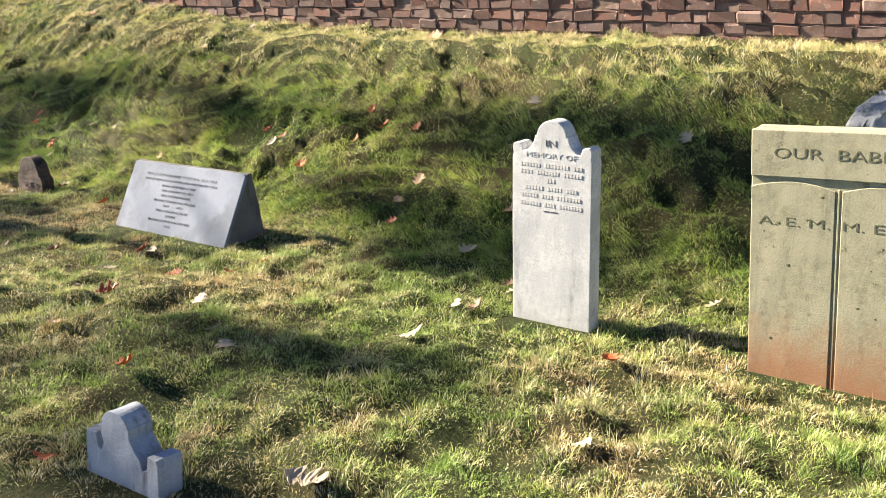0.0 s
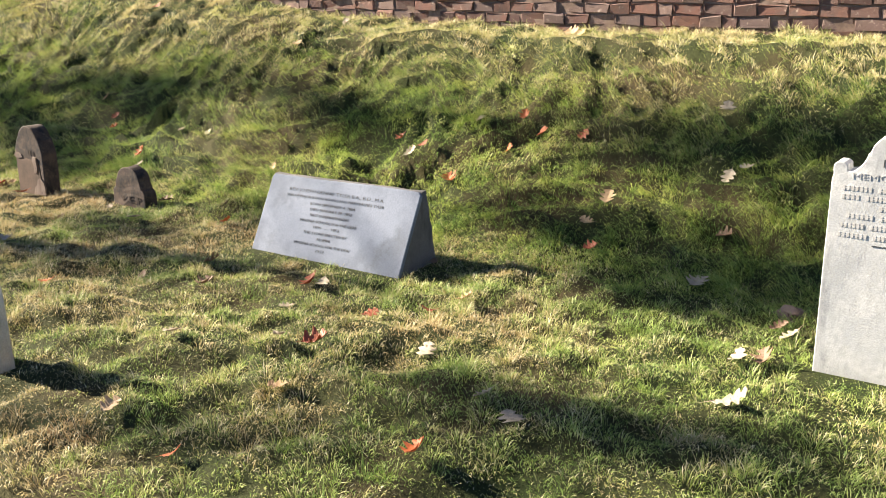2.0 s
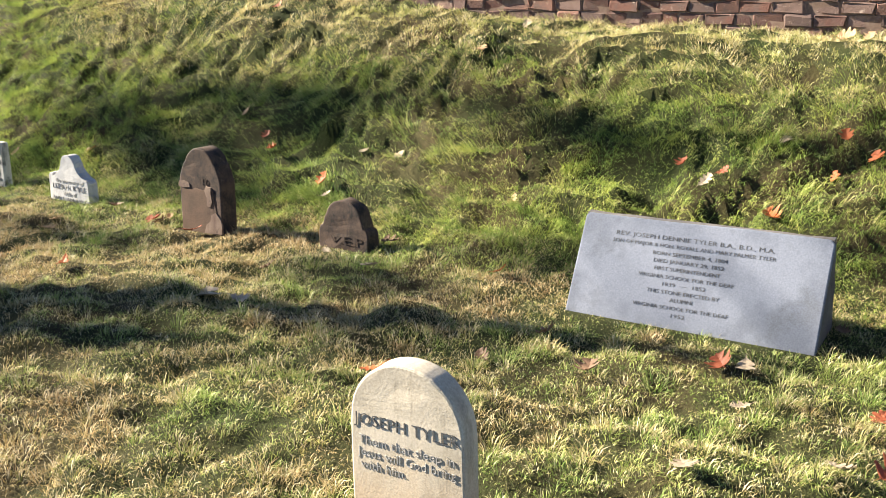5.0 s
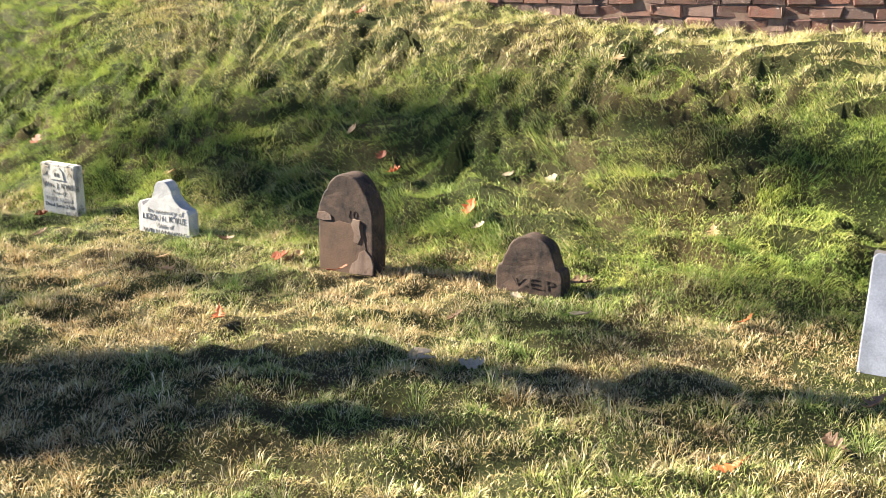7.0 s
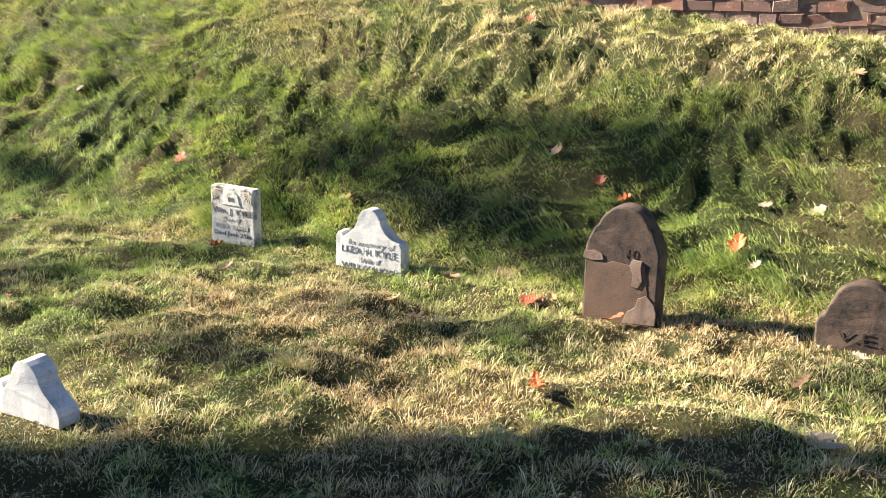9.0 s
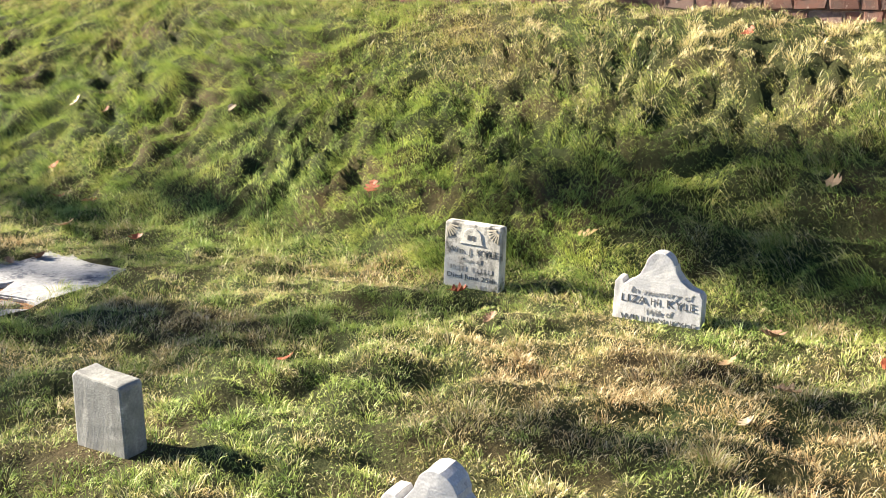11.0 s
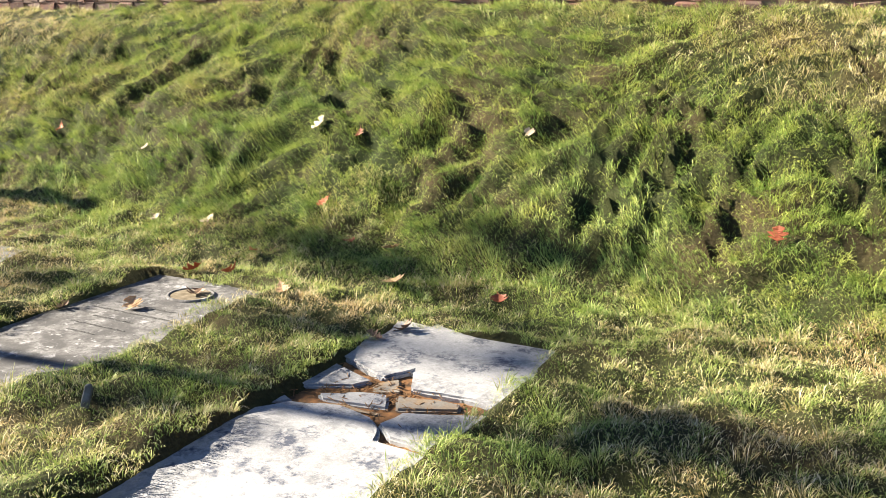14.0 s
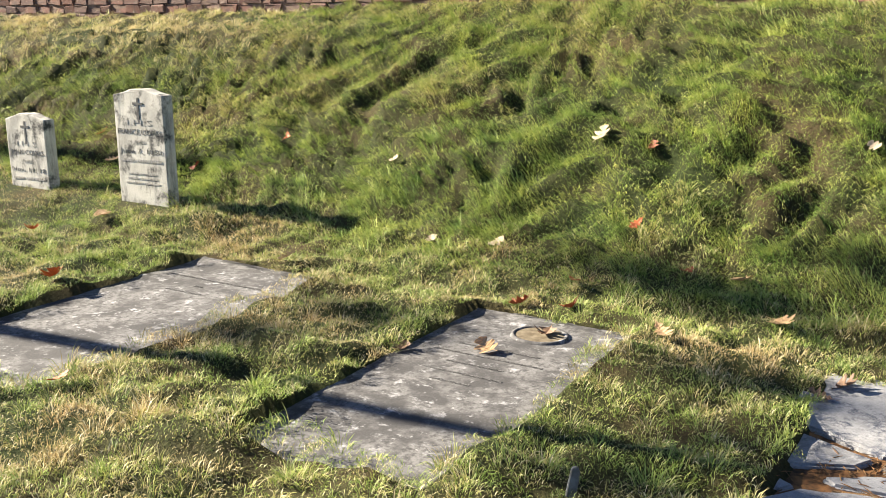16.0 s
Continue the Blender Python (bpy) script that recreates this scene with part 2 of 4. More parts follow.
PROFILE_N = np.arange(-3.0, 9.01, 0.02)
raw = np.interp(PROFILE_N, [-3, 0, 2.4, 3.5, 4.2, 4.6, 5.0, 5.4, 5.8, 6.2, 6.5, 6.9, 7.3, 9],
                [-0.02, -0.04, -0.07, -0.19, -0.20, -0.12, 0.03, 0.25, 0.47, 0.66, 0.75, 0.80, 0.83, 0.86])
kernel = np.hanning(31)
PROFILE_Z = np.convolve(np.pad(raw, 15, mode="edge"), kernel / kernel.sum(), mode="valid")
LEDGERS = {"broken": (12.08, 12.90, 1.55, 3.60), "circle": (13.65, 14.44, 2.0, 3.67), "plain": (15.29, 16.19, 1.90, 3.67)}
LEDGER_Z = -0.218


def rise(s, n):
    """Height of the turf without its tufts."""
    shift = 0.22 * step(s, 11.5, 14.0)
    z = np.interp(np.asarray(n, float) + shift * step(n, 3.6, 4.2), PROFILE_N, PROFILE_Z)
    z = z + (0.36 * step(s, 6.0, 11.5) - 0.14 * step(s, 15, 22)) * step(n, 6.0, 7.2)
    return z - (0.05 * step(s, 5, 9) + 0.025 * step(s, 10.5, 12)) * (1 - step(n, 2.4, 3.6)) + 0.02 * step(s, 12, 16) * step(n, 2.6, 3.6) + 0.10 * step(s, 15.8, 17.0) * step(n, 3.6, 4.1) * (1 - step(n, 4.5, 5.2))


def tufts(s, n):
    """Mounded tufts: low on the lawn, deep and slanting on the bank."""
    on_bank = step(n, 4.2, 5.0) * (1 - 0.8 * step(n, 6.3, 6.8))
    bend = 0.9 * (value_noise(s * 0.7 + 3, n * 0.7, 5) - 0.5)
    u, v = s * 0.85 + n * (0.5 + bend), n * 0.85 - s * (0.5 + bend)
    ridge = 1.0 - np.abs(2 * value_noise(u * 3.3, v * 5.2, 1) - 1)
    small = 1.0 - np.abs(2 * value_noise(u * 6.1 + 5, v * 8.7, 0) - 1)
    wide = value_noise(s * 1.3, n * 1.7, 2) - 0.5
    lawn = 0.06 * (value_noise(s * 3.7, n * 3.7, 3) - 0.5) + 0.06 * (value_noise(s * 9.5, n * 9.5, 0) - 0.5)
    return on_bank * (0.145 * (ridge - 0.6) + 0.085 * (small - 0.6) + 0.10 * wide) + (1 - on_bank) * (lawn - 0.018)


def lip(s, n):
    """Turf swelling up round the sunken slabs."""
    z = np.zeros(np.shape(s))
    for s0, s1, n0, n1 in LEDGERS.values():
        d = np.hypot(np.maximum(np.maximum(s0 - s, s - s1), 0), np.maximum(np.maximum(n0 - n, n - n1), 0))
        z = np.maximum(z, 0.014 * np.exp(-(d / 0.16) ** 2))
    return z * (0.7 + 0.6 * value_noise(s * 5, n * 5, 2))


STONES = ((0.88, 3.60, 0.335, 0.10), (2.178, 3.63, 0.215, 0.085), (2.515, 1.45, 0.165, 0.095), (5.09, 3.72, 0.545, 0.34), (5.195, 1.71, 0.175, 0.085),
          (7.117, 4.01, 0.174, 0.10), (8.083, 3.90, 0.166, 0.125), (9.475, 4.05, 0.195, 0.08), (10.428, 4.12, 0.156, 0.065), (10.49, 1.87, 0.11, 0.085),
          (9.385, 1.90, 0.175, 0.08), (17.09, 4.10, 0.22, 0.085), (18.24, 4.10, 0.21, 0.085))


def settle(s, n):
    """Share of the tufts that stays: the turf lies flat and a little lower at the foot of the stones."""
    keep = np.ones(np.shape(s))
    for ms, mn, h, d_ in STONES:
        d = np.hypot(np.maximum(np.abs(s - ms) - h, 0), np.maximum(np.maximum(mn - n, n - mn - d_), 0))
        keep = np.minimum(keep, step(d, 0.03, 0.22))
    return keep


def inside_ledger(s, n, grow=0.0):
    hit = np.zeros(np.shape(s), bool)
    for s0, s1, n0, n1 in LEDGERS.values():
        hit |= (s > s0 - grow) & (s < s1 + grow) & (n > n0 - grow) & (n < n1 + grow)
    return hit


def height(s, n):
    near = (np.asarray(n) > -3) & (np.asarray(n) < 8)
    z = rise(s, n) + np.where(near, tufts(s, n) * settle(s, n) + lip(s, n) - 0.018 * (1 - settle(s, n)), 0)
    s0, s1, n0, n1 = LEDGERS["broken"]
    z = np.where(inside_ledger(s, n, 0.0), LEDGER_Z - 0.016, z)
    return np.where((s > s0 + 0.06) & (s < s1 - 0.06) & (n > n0) & (n < n1 - 0.06), LEDGER_Z - 0.07, z)


def ground_z(s, n):
    return float(height(np.array([s]), np.array([n]))[0])


# ---- building helpers ----
def mesh_object(name, bm, mat, smooth=False):
    me = bpy.data.meshes.new(name)
    bmesh.ops.recalc_face_normals(bm, faces=bm.faces)
    bm.to_mesh(me)
    bm.free()
    if mat:
        me.materials.append(mat)
    if smooth:
        me.polygons.foreach_set("use_smooth", [True] * len(me.polygons))
    return new(name, me)


def part(name, bm, mat, parent, label="", smooth=False):
    ob = mesh_object(name, bm, mat, smooth)
    ob.parent = parent
    return tagged(ob, label) if label else ob


def thing(name, m, label, category, group="", kind=""):
    ob = new(name)
    ob.matrix_world = m
    ob.empty_display_size = 0.1
    return tagged(ob, label, category, group, kind)


def prism(points, y0, y1, bevel=0.006, cut=0.0, wear=0.0, seed=0):
    """An upright tablet: the outline (x, z), from depth y0 to y1, with rounded and worn edges."""
    bm = bmesh.new()
    f = bm.faces.new([bm.verts.new((x, y0, z)) for x, z in points])
    r = bmesh.ops.extrude_face_region(bm, geom=[f])
    bmesh.ops.translate(bm, verts=[v for v in r["geom"] if isinstance(v, bmesh.types.BMVert)], vec=(0, y1 - y0, 0))
    if bevel:
        bmesh.ops.bevel(bm, geom=[e for e in bm.edges], offset=bevel, segments=2, profile=0.5, affect="EDGES", clamp_overlap=True)
    if wear:
        bmesh.ops.triangulate(bm, faces=[f for f in bm.faces if len(f.verts) > 4])
        bmesh.ops.subdivide_edges(bm, edges=[e for e in bm.edges if e.calc_length() > 0.05], cuts=2, use_grid_fill=True)
        for v in bm.verts:
            v.co += wear * noise.noise_vector(v.co * 14 + Vector((seed * 7.3, 0, 0)))
    return bm


def arc(cx, cz, r, a0, a1, steps=8, squash=1.0):
    return [(cx + r * math.cos(radians(a0 + (a1 - a0) * i / steps)), cz + squash * r * math.sin(radians(a0 + (a1 - a0) * i / steps))) for i in range(steps + 1)]


def letters(text, size, x, z, y, mat, parent, m=None, wide=None, align="CENTER", shear=0.0, name="inscription"):
    """A line of raised lettering in the shade colour of cut letters, on a face that looks along -y, fitted to a width.
    """
    cu = bpy.data.curves.new(name, "FONT")
    cu.body, cu.size, cu.align_x, cu.shear = text, size, align, shear
    cu.extrude, cu.resolution_u, cu.offset = 0.0008, 2, -0.012 * size
    tmp = bpy.data.objects.new(name, cu)
    scene.collection.objects.link(tmp)
    me = bpy.data.meshes.new_from_object(tmp.evaluated_get(bpy.context.evaluated_depsgraph_get()))
    bpy.data.objects.remove(tmp)
    bpy.data.curves.remove(cu)
    xs = [v.co.x for v in me.vertices]
    k = wide / (max(xs) - min(xs)) if wide else 1.0
    mid = 0 if align != "CENTER" else (max(xs) + min(xs)) / 2
    place = Matrix.Translation((x, y, z)) @ Matrix.Rotation(radians(90), 4, "X") @ Matrix.Diagonal((k, 1, 1, 1)) @ Matrix.Translation((-mid, 0, 0))
    me.transform(m @ place if m else place)
    me.materials.clear()
    me.materials.append(mat)
    me.name = name
    ob = new(name, me)
    ob.parent = parent
    return ob


def bars(lengths, size, x, z, y, mat, parent, m=None):
    """A worn line that cannot be read: one low notched bar for each word."""
    left = x - (sum(lengths) + size * 0.6 * (len(lengths) - 1)) / 2
    for w in lengths:
        count = max(2, int(w / (size * 0.5)))
        lower, upper = [], []
        for i in range(count):
            x0, x1, x2 = left + w * i / count, left + w * (i + 0.6) / count, left + w * (i + 1) / count
            lower += [(x0, z), (x1, z), (x1, z + size * 0.27)] + ([(x2, z + size * 0.27)] if i < count - 1 else [])
            upper += [(x0, z + size * 0.6), (x1, z + size * 0.6), (x1, z + size * 0.33)] + ([(x2, z + size * 0.33)] if i < count - 1 else [])
        bm = prism(lower + upper[::-1], y - 0.0008, y + 0.0008, 0)
        if m:
            bm.transform(m)
        part("inscription", bm, mat, parent)
        left += w + size * 0.6


def box(x0, x1, y0, y1, z0, z1, bevel=0.0):
    bm = bmesh.new()
    bmesh.ops.create_cube(bm, size=1, matrix=Matrix.Translation(((x0 + x1) / 2, (y0 + y1) / 2, (z0 + z1) / 2)) @ Matrix.Diagonal((x1 - x0, y1 - y0, z1 - z0, 1)))
    if bevel:
        bmesh.ops.bevel(bm, geom=list(bm.edges), offset=bevel, segments=2, affect="EDGES")
    return bm


def tube(points, radii, sides=9):
    """A tapered limb along points."""
    bm = bmesh.new()
    rings = []
    for i, p in enumerate(points):
        a, b = Vector(points[max(i - 1, 0)]), Vector(points[min(i + 1, len(points) - 1)])
        q = (b - a).to_track_quat("Z", "Y")
        rings.append([bm.verts.new(Vector(p) + q @ Vector((radii[i] * math.cos(2 * math.pi * k / sides), radii[i] * math.sin(2 * math.pi * k / sides), 0))) for k in range(sides)])
    for r0, r1 in zip(rings, rings[1:]):
        for k in range(sides):
            bm.faces.new((r0[k], r0[(k + 1) % sides], r1[(k + 1) % sides], r1[k]))
    bm.faces.new(rings[0][::-1]), bm.faces.new(rings[-1])
    return bm


# ---- ground: one sheet to the horizon ----
def far_steps(start, sign):
    return [start + sign * d for d in (0.3, 1, 2.5, 5, 10, 20, 40, 80, 160, 320, 700)]


def build_ground():
    ss = np.array(sorted(far_steps(-3.0, -1)) + list(np.arange(-3.0, 24.01, 0.06)) + far_steps(24.0, 1))
    nn = np.array(sorted(far_steps(-2.0, -1)) + list(np.arange(-2.0, 1.4, 0.2)) + list(np.arange(1.4, 7.5, 0.05)) + far_steps(7.5, 1))
    S, N = np.meshgrid(ss, nn, indexing="ij")
    Z = height(S, N)
    co = np.stack([-S, N, Z], -1).reshape(-1, 3)
    a, b = S.shape
    i, j = np.meshgrid(np.arange(a - 1), np.arange(b - 1), indexing="ij")
    q = (i * b + j).ravel()
    faces = np.stack([q, q + 1, q + b + 1, q + b], -1)
    me = bpy.data.meshes.new("ground")
    me.from_pydata(co.tolist(), [], faces.tolist())
    me.polygons.foreach_set("use_smooth", [True] * len(me.polygons))
    me.materials.append(SOIL)
    ob = new("ground", me)
    ob.matrix_world = LOC
    tagged(ob, "sloping turf with bare soil between grass blades", "ground", kind="structure")


build_ground()


# ---- gravestones ----
def headstone(name, s, n, z, outline, depth, mat, label, lean=0.0, tip=0.0, twist=0.0, bevel=0.006, wear=0.0, seed=0):
    """An upright tablet stone: its outline (x, z) is measured from its middle at the ground."""
    top = thing(name, at(s, n, z, lean, tip, twist), label, "gravestone")
    part("tablet", prism(outline, 0, depth, bevel, wear=wear, seed=seed), mat, top)
    return top


def mirrored(right):
    """A whole outline from its right half, listed from the foot upwards."""
    return right + [(-x, z) for x, z in reversed(right) if abs(x) > 1e-6]


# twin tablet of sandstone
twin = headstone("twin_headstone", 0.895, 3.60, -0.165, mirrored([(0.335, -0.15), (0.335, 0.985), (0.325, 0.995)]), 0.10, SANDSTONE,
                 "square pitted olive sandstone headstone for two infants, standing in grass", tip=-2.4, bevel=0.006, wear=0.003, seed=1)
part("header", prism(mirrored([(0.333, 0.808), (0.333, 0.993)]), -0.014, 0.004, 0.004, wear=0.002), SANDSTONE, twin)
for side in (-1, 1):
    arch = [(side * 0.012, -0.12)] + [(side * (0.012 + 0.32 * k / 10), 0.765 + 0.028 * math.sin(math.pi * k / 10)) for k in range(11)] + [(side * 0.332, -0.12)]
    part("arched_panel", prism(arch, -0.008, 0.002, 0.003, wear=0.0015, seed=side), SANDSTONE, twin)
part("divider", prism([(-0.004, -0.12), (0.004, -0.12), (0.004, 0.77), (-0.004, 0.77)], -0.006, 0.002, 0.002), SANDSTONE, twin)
rnd = random.Random(17)
# Dark flattened dots stand proud, coloured as the shade of pits.
for _ in range(16):
    pit = bmesh.new()
    bmesh.ops.create_icosphere(pit, subdivisions=1, radius=rnd.uniform(0.004, 0.009), matrix=Matrix.Translation((rnd.uniform(-0.31, 0.31), -0.0075, rnd.uniform(0.12, 0.74))) @ Matrix.Diagonal((1.2, 0.25, 0.9, 1)))
    part("pit", pit, SHADE_OLIVE, twin)
letters("OUR  BABIES", 0.06, 0.0, 0.885, -0.0146, SHADE_OLIVE, twin, wide=0.49)
letters("A. E. M.", 0.052, -0.165, 0.615, -0.0086, SHADE_OLIVE, twin, wide=0.27)
letters("M. E.", 0.052, 0.10, 0.615, -0.0086, SHADE_OLIVE, twin, wide=0.16)

# tall white marble tablet
half = [(0.207, -0.15), (0.205, 0.775), (0.200, 0.79), (0.203, 0.815), (0.200, 0.834), (0.188, 0.843), (0.165, 0.842), (0.152, 0.832), (0.150, 0.808), (0.128, 0.812), (0.106, 0.832), (0.090, 0.862), (0.084, 0.885)]
tall = headstone("tall_headstone", 2.19, 3.63, -0.185, mirrored(half + arc(0, 0.880, 0.076, 0, 90, 7, 0.98)), 0.095, MARBLE,
                 "tall white marble headstone with a domed top and small ears", lean=-0.8, bevel=0.005, wear=0.002, seed=2)
letters("IN", 0.045, 0.0, 0.835, -0.0012, CUT_SHADE, tall, wide=0.055)
letters("MEMORY OF", 0.036, 0.0, 0.782, -0.0012, CUT_SHADE_FAINT, tall, wide=0.26)
for z, words in ((0.737, (0.11, 0.13, 0.05)), (0.703, (0.07, 0.12, 0.10)), (0.668, (0.05,)), (0.63, (0.10, 0.08, 0.06)), (0.592, (0.09, 0.06, 0.13)), (0.553, (0.11, 0.06, 0.12))):
    bars(words, 0.03, 0.0, z, -0.0012, CUT_SHADE_FAINT, tall)
bars((0.035, 0.035), 0.008, 0.0, 0.528, -0.0012, CUT_SHADE, tall)

# broken grey stone near the path
half = [(0.176, -0.15), (0.176, 0.172), (0.169, 0.188), (0.128, 0.188), (0.120, 0.138), (0.102, 0.132), (0.086, 0.165), (0.074, 0.205), (0.066, 0.215), (0.066, 0.25)]
low = headstone("low_headstone", 2.525, 1.45, -0.118, [(x - 0.028 if z > 0.195 else x, z) for x, z in mirrored(half + arc(0, 0.235, 0.064, 15, 90, 6, 0.85))], 0.095, MARBLE_SHADED,
                "low marble headstone with a worn shouldered top, coloured blue-grey for shade", lean=-4, tip=3.5, bevel=0.006, wear=0.004, seed=3)

# wedge marker of grey granite
wedge = thing("wedge_marker", at(5.09, 3.715, -0.225, 0, -0.6, 0), "low wedge-shaped grey granite marker with a slanted inscribed face", "gravestone")
bm = bmesh.new()
profile = [(0.0, 0.0), (0.247, 0.425), (0.285, 0.425), (0.345, 0.0), (0.345, -0.12), (0.0, -0.12)]
f = bm.faces.new([bm.verts.new((-0.545, y, z)) for y, z in profile])
r = bmesh.ops.extrude_face_region(bm, geom=[f])
bmesh.ops.translate(bm, verts=[v for v in r["geom"] if isinstance(v, bmesh.types.BMVert)], vec=(1.09, 0, 0))
bmesh.ops.subdivide_edges(bm, edges=list(bm.edges), cuts=9, use_grid_fill=True)
for v in bm.verts:
    v.co += 0.007 * noise.noise_vector(v.co * 11)
part("body", bm, GRANITE_ROUGH, wedge, "rough-split dark granite body")
tilt = Matrix.Rotation(-math.atan2(0.247, 0.425), 4, "X")
bm = prism([(-0.546, -0.06), (0.546, -0.06), (0.548, 0.47), (0.53, 0.489), (0.2, 0.493), (-0.15, 0.488), (-0.53, 0.491), (-0.545, 0.475)], -0.012, 0.012, 0.006, wear=0.0018, seed=4)
bm.transform(tilt)
part("front_face", bm, GRANITE, wedge, "honed pale grey inscribed face")
lines = (("REV. JOSEPH DENNIE TYLER B.A., B.D., M.A.", 0.40, 0.029, 0.70), ("SON OF MAJOR & HON. ROYALL AND MARY PALMER TYLER", 0.366, 0.025, 0.72),
         ("BORN SEPTEMBER 4, 1804", 0.330, 0.025, 0.33), ("DIED JANUARY 29, 1852", 0.297, 0.025, 0.31), ("FIRST SUPERINTENDENT", 0.263, 0.025, 0.29),
         ("VIRGINIA SCHOOL FOR THE DEAF", 0.227, 0.025, 0.42), ("1839  \u2014  1852", 0.195, 0.025, 0.19), ("THIS STONE ERECTED BY", 0.160, 0.025, 0.32),
         ("ALUMNI", 0.128, 0.025, 0.10), ("VIRGINIA SCHOOL FOR THE DEAF", 0.093, 0.025, 0.42), ("1952", 0.060, 0.025, 0.06))
for text, z, size, wide in lines:
    letters(text, size, -0.03, z, -0.0125, CUT_SHADE, wedge, tilt, wide)

# small round-topped stone with a scripture line
child = headstone("round_top_headstone", 5.184, 1.71, -0.102, mirrored([(0.174, -0.15), (0.172, 0.295)] + arc(0, 0.305, 0.171, 0, 90, 9, 1.0)[1:]), 0.075, MARBLE_WARM,
                  "small cream marble headstone with a rounded top", lean=-1.5, tip=-1, bevel=0.007, wear=0.0025, seed=5)
letters("JOSEPH TYLER", 0.047, 0.0, 0.292, -0.0015, CUT_SHADE, child, wide=0.315)
letters("Them that sleep in", 0.036, 0.0, 0.238, -0.0015, CUT_SHADE_SOFT, child, wide=0.29)
letters("Jesus will God bring", 0.036, 0.0, 0.203, -0.0015, CUT_SHADE_SOFT, child, wide=0.30)
letters("with him.", 0.036, -0.07, 0.168, -0.0015, CUT_SHADE_SOFT, child, wide=0.14)

# initials stone
half = [(0.174, -0.15), (0.172, 0.115), (0.164, 0.142), (0.142, 0.152), (0.128, 0.200)]
initials = headstone("initials_headstone", 7.117, 4.01, -0.235, mirrored(half + arc(0, 0.195, 0.122, 10, 90, 7, 0.86)), 0.10, BROWNSTONE,
                     "squat dark brownstone marker with a rounded head and initials", lean=-3, bevel=0.012, wear=0.006, seed=6)
letters("V.E.P", 0.066, 0.02, 0.055, -0.004, CUT_SHADE_BROWN, initials, wide=0.215)

# flaking brownstone
half = [(0.166, -0.15), (0.165, 0.315), (0.155, 0.35), (0.140, 0.385), (0.128, 0.415)]
flaking = headstone("flaking_headstone", 8.083, 3.90, -0.215, mirrored(half + arc(0, 0.395, 0.118, 15, 90, 6, 0.98)), 0.125, BROWNSTONE,
                    "flaking dark brownstone headstone with a rounded top", lean=-2, tip=0.5, bevel=0.012, wear=0.003, seed=7)
scars = ([(-0.172, 0.270), (-0.13, 0.262), (-0.078, 0.270), (-0.086, 0.296), (-0.12, 0.308), (-0.165, 0.302)],
         [(0.052, 0.17), (0.08, 0.165), (0.098, 0.20), (0.088, 0.25), (0.092, 0.285), (0.05, 0.288), (0.038, 0.26), (0.055, 0.22)],
         [(0.02, 0.0), (0.165, 0.01), (0.168, 0.06), (0.155, 0.10), (0.12, 0.138), (0.085, 0.12), (0.075, 0.08), (0.04, 0.055)])
WORN_FACE = stone("worn_brown_face", (0.14, 0.09, 0.063), (0.09, 0.06, 0.044), (0.06, 0.042, 0.034), (0.05, 0.036, 0.03), (0.58, 0.72), grain=1.2)
part("flaked_face", prism([(-0.158, -0.05), (0.150, -0.05), (0.152, 0.05), (0.128, 0.13), (0.110, 0.20), (0.104, 0.268), (0.03, 0.262), (-0.04, 0.270), (-0.07, 0.255), (-0.150, 0.262), (-0.156, 0.12)], -0.0022, 0.006, 0.001, wear=0.0015, seed=21),
     WORN_FACE, flaking, "rusty brown face where the dark skin has flaked off")
for k, outline in enumerate(scars):
    part("flaked_patch", prism(outline, -0.006, 0.006, 0.001, wear=0.002, seed=k), BROWN_SCAR, flaking, "paler flaked patch")
letters("10", 0.06, 0.03, 0.30, -0.004, CUT_SHADE_BROWN, flaking, wide=0.05)

# shouldered white stone
outline = [(-0.197, -0.15), (0.197, -0.15), (0.197, 0.19), (0.185, 0.21), (0.14, 0.225), (0.10, 0.255), (0.075, 0.29), (0.068, 0.32)] + arc(0, 0.305, 0.064, 10, 170, 8) + \
          [(-0.068, 0.30), (-0.085, 0.265), (-0.125, 0.228), (-0.155, 0.212), (-0.163, 0.232), (-0.185, 0.232), (-0.197, 0.215)]
ogee = headstone("ogee_headstone", 9.475, 4.05, -0.265, outline, 0.08, MARBLE,
                 "white marble headstone with a domed top sunk deep in turf", tip=1.0, lean=-2, bevel=0.007, wear=0.004, seed=8)
letters("In memory of", 0.04, 0.02, 0.176, -0.003, CUT_SHADE_SOFT, ogee, wide=0.28, shear=0.2)
letters("LIZA H. KYLE", 0.05, 0.005, 0.130, -0.003, CUT_SHADE, ogee, wide=0.33)
letters("Wife of", 0.04, 0.01, 0.088, -0.003, CUT_SHADE_SOFT, ogee, wide=0.13, shear=0.2)
letters("WILLIAM KYLE", 0.048, 0.01, 0.042, -0.003, CUT_SHADE, ogee, wide=0.34)

# square stone with carved corner fans
square = headstone("square_headstone", 10.428, 4.12, -0.23, mirrored([(0.156, -0.15), (0.154, 0.333), (0.148, 0.343)]), 0.065, MARBLE_DIRTY,
                   "small square lichen-blackened marble headstone with carved corner fans", tip=1.5, lean=-1, bevel=0.006, wear=0.003, seed=9)
letters("Wm. J. KYLE", 0.047, 0.0, 0.190, -0.0015, CUT_SHADE, square, wide=0.275)
letters("Son of", 0.034, 0.0, 0.148, -0.0015, CUT_SHADE_SOFT, square, wide=0.11)
bars((0.10, 0.12), 0.036, 0.0, 0.105, -0.0015, CUT_SHADE_SOFT, square)
letters("Died June 25th", 0.036, 0.0, 0.062, -0.0015, CUT_SHADE, square, wide=0.265)
